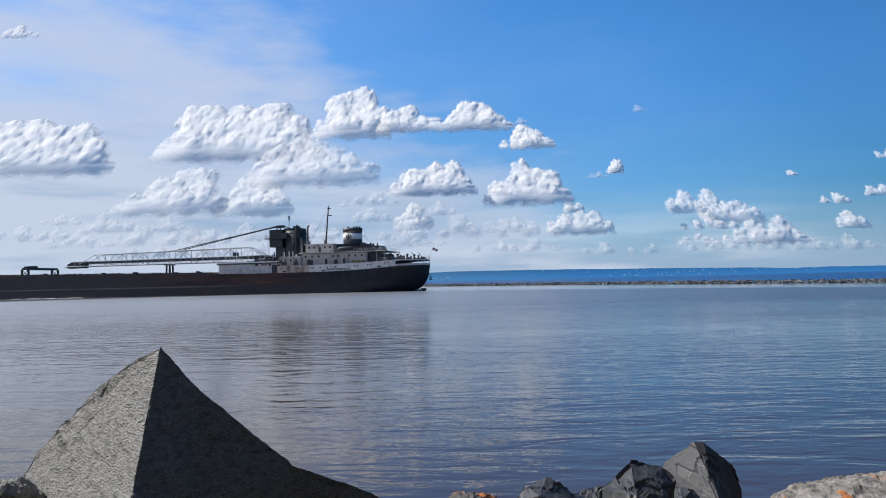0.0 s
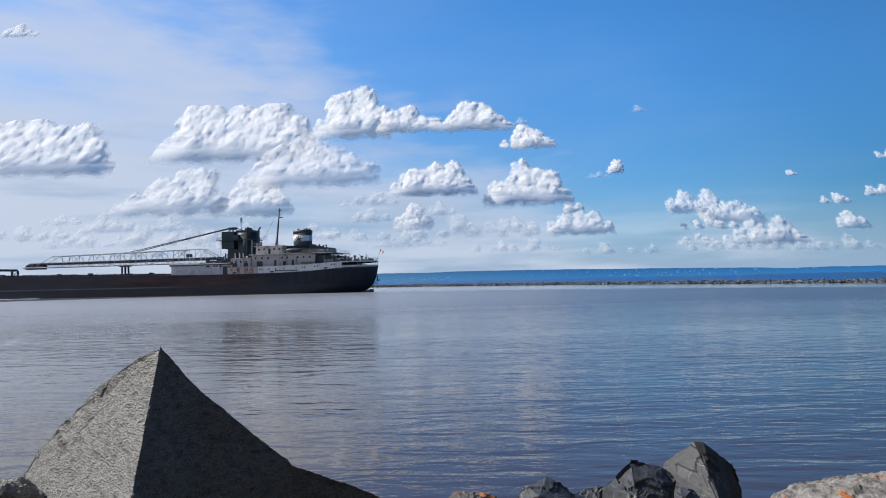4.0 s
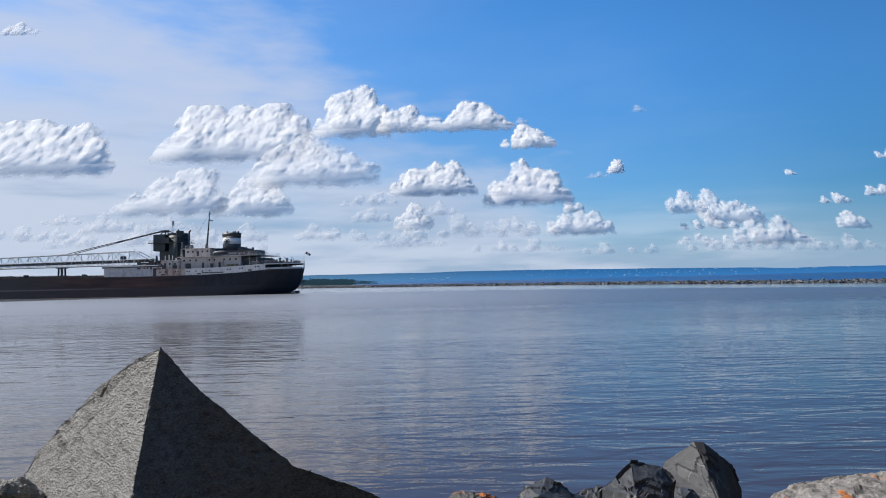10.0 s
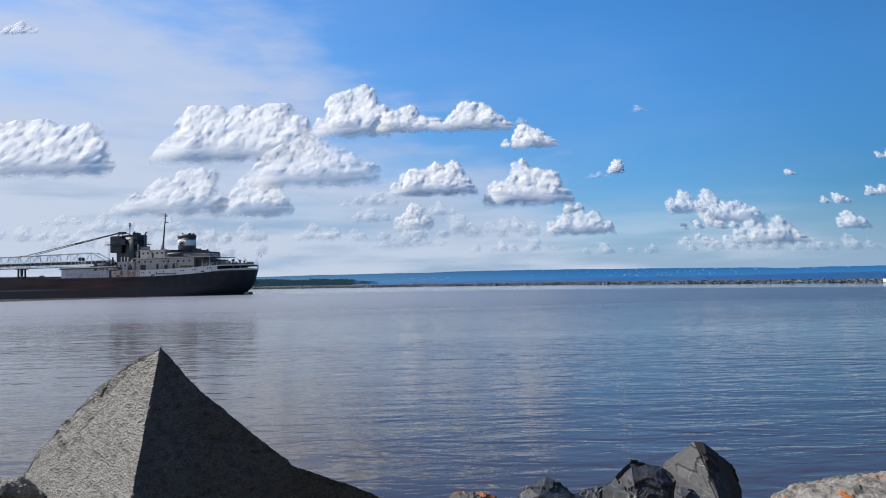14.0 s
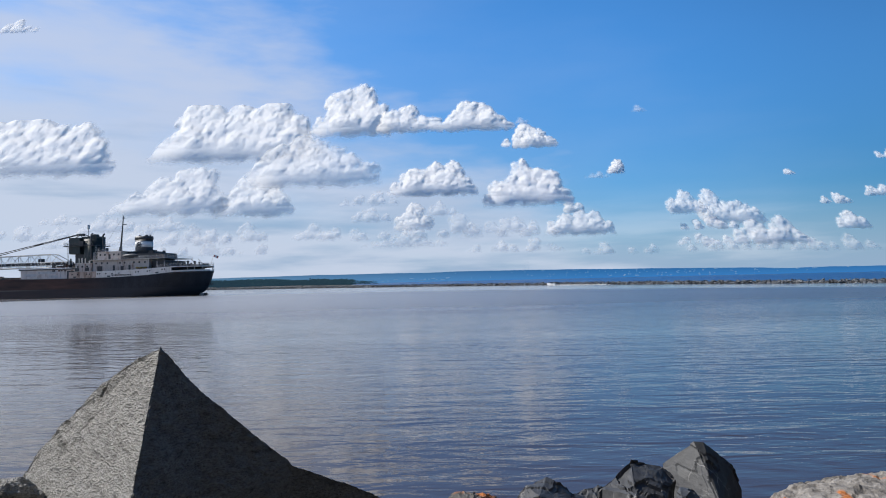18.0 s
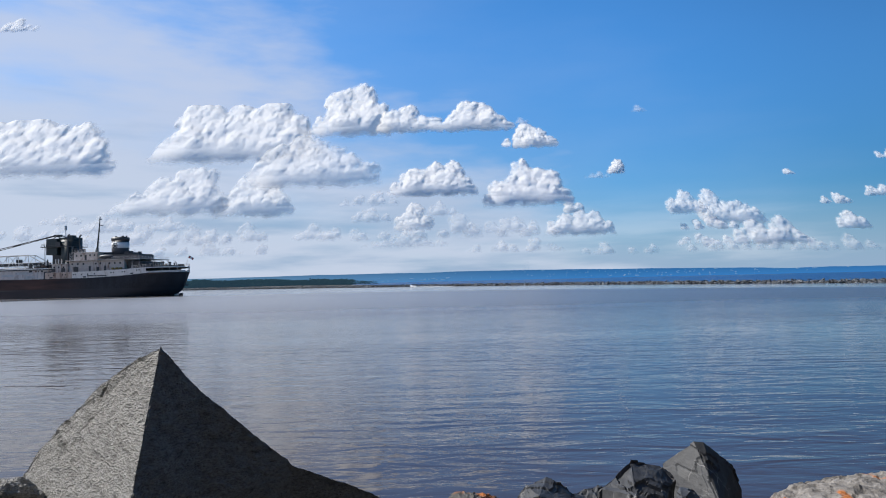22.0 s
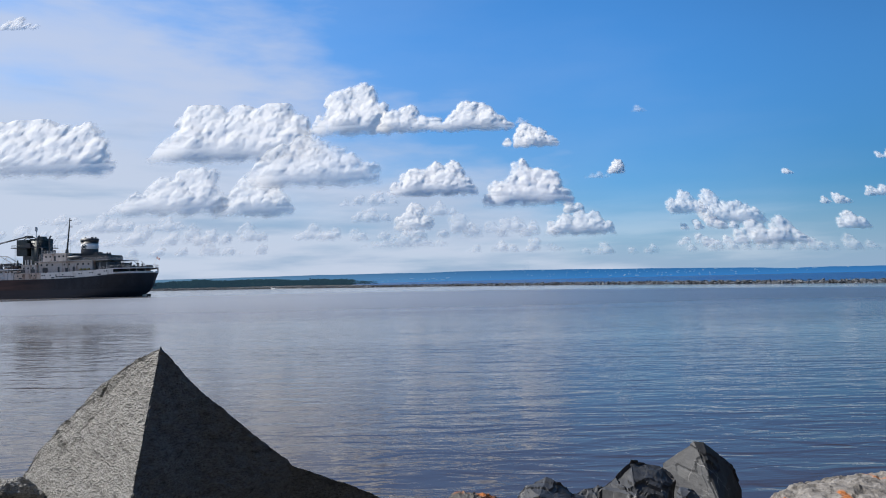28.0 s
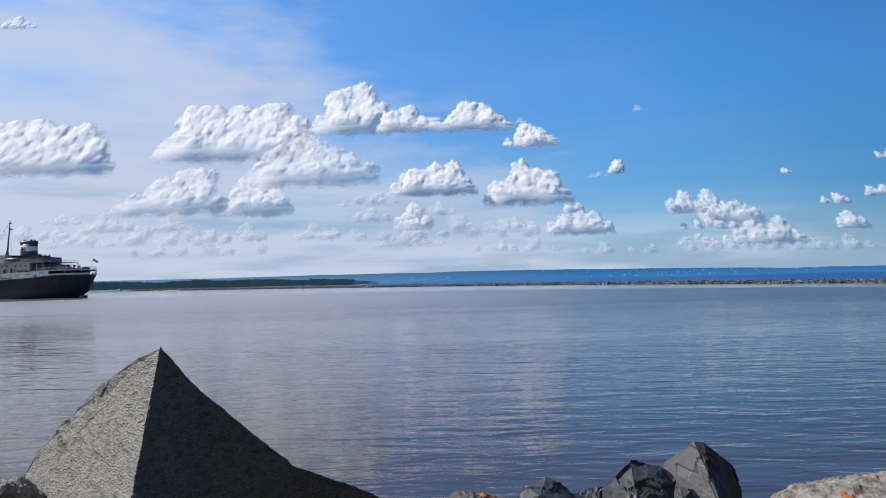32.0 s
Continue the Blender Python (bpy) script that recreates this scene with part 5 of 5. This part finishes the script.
def cloud(x, z, width, height, profile, seed, thin="cloud", depth=4000, label=""):
    """A cumulus with its level base at z; profile: heights of its towers from end to end. Puffs upon puffs, seen from the shore side."""
    rs = np.random.RandomState(seed)
    k = len(profile)
    cell = width / k
    step = max(2.6, 0.0045 * (width * height) ** 0.5 + 1.6)
    lean, dense, squash = {"cloud": (0.85, 0.075, 1.0), "cloud_far": (0.85, 0.12, 1.0), "cloud_low": (0.85, 0.26, 1.0)}[thin]
    gx = np.arange(-0.62 * width - 0.3 * height, 0.62 * width + 0.3 * height, step)
    gz = np.arange(-0.30 * height, 1.35 * height, step)
    X, Z = np.meshgrid(gx, gz)
    big = []
    for i, h in enumerate(profile):
        cx, tall = (i + 0.5) * cell - width / 2, h * height
        r = min(0.55 * cell + 0.12 * height, max(0.46 * tall, 0.25 * cell))
        level = tall - r
        while True:
            shift = rs.uniform(-0.28, 0.28) * cell
            at = max(level, 0.25 * r)
            big.append((cx + shift, lean * at + rs.uniform(-0.15, 0.15) * r, at, r * rs.uniform(0.85, 1.1)))
            level -= 0.75 * r
            if level < 0:
                break
        big.append((cx + 0.5 * cell * rs.uniform(-1, 1), 0.2 * lean * tall, 0.18 * tall, 0.36 * min(tall, 1.6 * cell)))
    middle = puffs_on(big, rs, 30, 0.16, 0.40, 1.4 * step)
    small = puffs_on([p for p in middle if rs.rand() < 0.7], rs, 12, 0.14, 0.48, 1.1 * step)
    front, thick = lean * Z + 0.2 * height, np.zeros(X.shape)
    for group, weight, swell in ((big, 0.30, 0.55), (middle, 0.6, 0.45), (small, 1.0, 0.40)):
        for px, py, pz, pr in group:
            i0, i1 = np.searchsorted(gx, (px - pr, px + pr))
            j0, j1 = np.searchsorted(gz, (pz - pr, pz + pr))
            if i0 >= i1 or j0 >= j1:
                continue
            bulge = np.sqrt(np.clip(pr * pr - (gx[None, i0:i1] - px) ** 2 - (gz[j0:j1, None] - pz) ** 2, 0, None))
            old = front[j0:j1, i0:i1]
            front[j0:j1, i0:i1] = np.where(bulge > 0, np.minimum(old, py - swell * bulge), old)
            thick[j0:j1, i0:i1] += weight * bulge
    # eddies tear the round outlines
    r0 = 0.30 * height + 0.15 * cell
    tear = [0.10 * r0 * grain2(X / r0 * q + 9 * n, Z / r0 * q * 1.3, seed + 50 + n) + 0.05 * r0 * grain2(X / r0 * q * 3 + 9 * n, Z / r0 * q * 3, seed + 60 + n) for n, q in ((0, 2.0), (1, 2.0))]
    ii = np.clip(np.rint((X + tear[0] - gx[0]) / step).astype(int), 0, len(gx) - 1)
    jj = np.clip(np.rint((Z + tear[1] - gz[0]) / step).astype(int), 0, len(gz) - 1)
    front, thick = front[jj, ii], thick[jj, ii]
    front = 0.42 * blurred(front, max(2, int(0.03 * height / step))) + 0.58 * blurred(front, 1)
    shreds = billow(X / r0 * 3.0, Z / r0 * 4.5, seed + 70, 4)
    thick = blurred(thick, 1) * np.clip(0.25 + 1.25 * shreds, 0.1, 1.6)
    # the smooth level underside, turned down and set back
    ragged = 0.05 * height * grain2(X / r0 * 1.3, Z * 0 + 0.5, seed + 80)
    sway = 0.06 * height * grain2(X / r0 * 0.45, Z * 0 + 2.5, seed + 82)
    under = np.clip((0.46 * height + sway - Z) / (0.48 * height), 0, 1)
    smooth_front = blurred(front, max(2, int(0.16 * height / step)))
    wide = max(2, int(0.30 * height / step))
    smooth_front = sum(np.roll(smooth_front, q, 1) for q in range(-wide, wide + 1)) / (2 * wide + 1)
    front = front + (smooth_front - front) * np.clip(2.2 * under, 0, 0.97) + 0.25 * height * under ** 2
    foot = np.clip((Z + 0.02 * height - ragged) / (0.22 * height), 0, 1)
    thick = thick * foot * foot
    cover = 1 - np.exp(-thick / (dense * height * squash))
    for side in (X - gx[0], gx[-1] - X, Z - gz[0], gz[-1] - Z):
        cover = cover * np.clip(side / (3 * step) - 0.5, 0, 1)
    # the sheet itself stays shallow; its points carry the full tilt of the heaps
    slope_z, slope_x = np.gradient(front, step)
    tilt = np.stack([np.clip(slope_x, -2, 2), -np.ones(X.shape), np.clip(slope_z, -1.6, 2)], -1)
    tilt /= np.linalg.norm(tilt, axis=-1, keepdims=True)
    Y = lean * Z + 0.15 * (front - lean * Z)
    Z = Z + Y * (z + Z) / depth   # towers that lean away reach higher
    ny, nx = X.shape
    keep = cover > 0.02
    verts = np.stack([X, Y, Z], -1).reshape(-1, 3)
    quad = keep[:-1, :-1] | keep[1:, :-1] | keep[:-1, 1:] | keep[1:, 1:]
    jj, ii = np.nonzero(quad)
    a = jj * nx + ii
    faces = np.stack([a, a + 1, a + nx + 1, a + nx], -1)
    used, back = np.unique(faces, return_inverse=True)
    me = bpy.data.meshes.new("cloud")
    me.from_pydata(verts[used].tolist(), [], back.reshape(-1, 4).tolist())
    att = me.attributes.new("cover", "FLOAT", "POINT")
    att.data.foreach_set("value", cover.reshape(-1)[used].astype(np.float32))
    att = me.attributes.new("tilt", "FLOAT_VECTOR", "POINT")
    att.data.foreach_set("vector", tilt.reshape(-1, 3)[used].astype(np.float32).ravel())
    me.materials.append(M[thin])
    me.polygons.foreach_set("use_smooth", [True] * len(me.polygons))
    ob = tagged(new("cloud", me), label or "white cumulus cloud with a flat grey base", "cloud", "clouds over the lake")
    ob.location = (x, depth, z)
    return ob


c_tower = cloud(-604, 947, 507, 368, (0.45, 0.9, 1, 0.6), 1, "cloud", 4620)
c_small = cloud(599, 891, 386, 170, (0.4, 0.65, 1, 0.85, 0.5), 2, "cloud", 4750)
c_dot = cloud(1061, 623, 95, 88, (0.6, 1), 3, "cloud", 4181)
c_wisp = cloud(2204, 609, 81, 39, (0.8, 1, 0.6), 4, "cloud_far", 4328)
c_left = cloud(-2698, 739, 909, 454, (0.9, 1, 0.95, 0.8, 0.78, 0.55, 0.3), 5, "cloud", 4620)
cloud(-1367, 814, 1089, 420, (0.5, 1, 0.9, 0.97, 0.9, 1, 0.7, 0.45), 6, "cloud", 4620)
cloud(-804, 592, 779, 351, (0.5, 0.8, 1, 0.9, 0.75, 0.6, 0.45), 7, "cloud_far", 4319)
cloud(-1749, 435, 789, 309, (0.3, 0.5, 0.8, 1, 0.95, 0.5), 8, "cloud_far", 4316)
cloud(-1196, 415, 456, 266, (0.5, 1, 1, 0.6), 9, "cloud_far", 4313)
cloud(40, 992, 875, 195, (0.8, 1, 0.6, 0.55, 0.7, 1, 1, 0.6), 10, "cloud", 4620)
cloud(-54, 506, 483, 199, (0.45, 0.8, 0.9, 1, 1, 0.6), 11, "cloud", 4157)
cloud(528, 428, 543, 297, (0.3, 0.55, 0.65, 1, 0.75, 0.75, 0.4), 12, "cloud", 4154)
cloud(1475, 365, 250, 135, (0.7, 1, 0.6), 13, "cloud_far", 4151)
cloud(1580, 268, 430, 84, (0.5, 0.8, 1, 0.6), 46, "cloud_far", 4100)
cloud(1794, 294, 320, 211, (1, 0.7, 0.7, 0.5), 14, "cloud_far", 4188)
cloud(1703, 156, 792, 165, (0.4, 0.5, 0.4, 0.6, 0.9, 1, 0.6), 15, "cloud_far", 3900)
cloud(792, 506, 126, 37, (0.5, 0.8, 1, 0.6), 43, "cloud_low", 3531)
cloud(1020, 842, 86, 37, (0.5, 1, 0.6), 44, "cloud_low", 3528)
cloud(419, 792, 69, 37, (0.7, 1, 0.6), 45, "cloud_low", 3525)
cloud(2591, 266, 197, 109, (0.7, 1, 0.7), 16, "cloud_far", 4332)
cloud(2483, 426, 204, 74, (0.7, 1, 0.7), 17, "cloud_far", 4329)
cloud(2675, 453, 210, 78, (0.8, 1, 0.7), 18, "cloud_far", 4176)
cloud(2827, 703, 183, 63, (0.8, 1, 0.7), 19, "cloud_far", 4323)
cloud(796, 240, 370, 150, (0.6, 0.9, 1, 0.9, 0.6), 20, "cloud_far", 3950)
cloud(281, 230, 426, 114, (1, 0.5, 0.6, 0.7, 0.8, 0.6), 21, "cloud_low", 3517)
cloud(-190, 320, 219, 180, (0.6, 1, 0.6), 22, "cloud_far", 4500)
cloud(-374, 387, 314, 74, (0.5, 0.8, 1, 0.6), 23, "cloud_low", 3511)
cloud(-358, 301, 205, 80, (0.8, 1, 0.6), 24, "cloud_low", 3508)
cloud(-1712, 275, 291, 103, (0.6, 1, 0.8, 0.6), 25, "cloud_low", 3505)
cloud(-1940, 323, 228, 60, (0.6, 1, 0.7), 26, "cloud_low", 3502)
cloud(-1383, 281, 293, 81, (0.6, 1, 0.7, 0.6), 27, "cloud_low", 3539)
cloud(-646, 221, 244, 83, (0.6, 1, 0.6, 0.8), 28, "cloud_low", 3536)
cloud(823, 405, 120, 81, (1, 0.8), 29, "cloud_far", 4333)
cloud(-4, 329, 143, 77, (0.7, 1, 0.6), 30, "cloud_low", 3530)
cloud(-1082, 216, 430, 97, (0.5, 0.8, 0.6, 1, 0.6), 31, "cloud_low", 3527)
cloud(-179, 172, 458, 92, (0.5, 0.7, 1, 0.7, 0.5), 32, "cloud_low", 3524)
cloud(378, 136, 486, 80, (0.6, 0.8, 0.5, 0.9, 0.6), 33, "cloud_low", 3521)
cloud(906, 113, 400, 69, (0.6, 1, 0.5, 0.7), 34, "cloud_low", 3518)
cloud(1491, 119, 543, 71, (0.6, 0.8, 1, 0.6, 0.7), 35, "cloud_low", 3515)
cloud(2003, 107, 485, 86, (0.6, 0.9, 0.6, 1, 0.6), 36, "cloud_low", 3512)
cloud(-2116, 245, 456, 86, (0.7, 1, 0.6, 0.8), 37, "cloud_low", 3509)
cloud(-1262, 151, 741, 74, (0.5, 0.8, 0.6, 1, 0.6, 0.7), 38, "cloud_low", 3506)
cloud(8, 212, 1293, 86, (0.5, 0.8, 0.6, 0.9, 0.6, 1, 0.6, 0.8, 0.5), 41, "cloud_low", 3537)
cloud(-1558, 204, 1034, 115, (0.5, 0.9, 0.6, 1, 0.7, 0.8, 0.5), 42, "cloud_low", 3534)
c_shred = cloud(-2140, 1290, 190, 64, (0.8, 1, 0.6, 0.5), 39, "cloud_far", 3503, "small torn shred of white cloud")


# ---- what moves ----
HEADING = radians(11.94)


def ship_pose(a):
    return pose(-a * math.cos(HEADING), 248.6 + a * math.sin(HEADING), 0, 0, 0, 180 - 11.94)


def drift(ob, dx, dz):
    """A cloud that drifts and lifts slowly."""
    p = ob.location.copy()
    walk(ob, [(0.0, Matrix.Translation(p)), (32.0, Matrix.Translation(p + Vector((dx, 0, dz))))])


def motions():
    # seconds, and the stern's way along its course in metres
    walk(cargo_ship, [(t, ship_pose(a)) for t, a in (
        (0.0, 4.88), (1.0, 9.79), (2.0, 14.77), (3.0, 19.69), (3.5, 22.08), (5.5, 31.85), (6.0, 34.29), (7.0, 39.20), (8.0, 43.96), (9.0, 48.69),
        (10.0, 53.52), (11.0, 58.33), (12.0, 63.07), (13.0, 67.79), (14.0, 72.52), (14.5, 74.99), (16.5, 84.15), (17.0, 86.55), (18.0, 91.26),
        (18.5, 93.64), (19.0, 94.86), (19.5, 96.06), (20.0, 97.24), (21.0, 99.54), (22.0, 101.86), (23.0, 104.21), (24.0, 106.52), (25.0, 108.85),
        (25.5, 110.00), (27.5, 114.75), (28.0, 115.82), (28.5, 116.94), (29.0, 118.06), (29.5, 121.40), (30.0, 126.04), (31.0, 135.29),
        (32.0, 144.30),
    )])
    # seconds and places of the speedboat, which runs out along the breakwater
    run = (
        (0.0, 330.0, -140.0), (13.0, 150.0, 150.0), (14, 118.6, 188.1), (14.5, 112.0, 203.0),
        (16.5, 82.4, 271.2), (17, 72.6, 293.9), (17.5, 62.0, 318.2), (18, 50.1, 338.6), (18.5, 37.8, 355.2), (20, 12.0, 390.1),
        (21, -3.7, 411.4), (23, -38.3, 449.4), (25, -74.6, 485.6), (28, -135.1, 543.3), (29, -158.0, 562.3), (30, -229.3, 621.7), (31, -293.6, 676.8), (32.0, -250.0, 670.0),
    )
    turns = [math.degrees(math.atan2(q[2] - p[2], q[1] - p[1])) for p, q in zip(run, run[1:])]
    walk(speedboat, [(t, pose(x, y, 0, 0, 0, a)) for (t, x, y), a in zip(run, turns + turns[-1:])])
    at = flag.location.copy()
    walk(flag, [(0.5 * i, Matrix.Translation(at) @ pose(0, 0, 0, 0, -24 - 8 * math.sin(i * 1.9), 28 * math.sin(i * 1.3) + 10 * math.sin(i * 2.9))) for i in range(65)])
    walk(water, [(0.0, pose(0, 0, 0)), (32.0, pose(5.0, -3.0, 0))])
    drift(c_tower, -6, 32)
    drift(c_small, 26, 14)
    drift(c_dot, 6, 0)
    drift(c_wisp, -34, 14)
    drift(c_left, 10, 0)
    drift(c_shred, -8, 48)


motions()
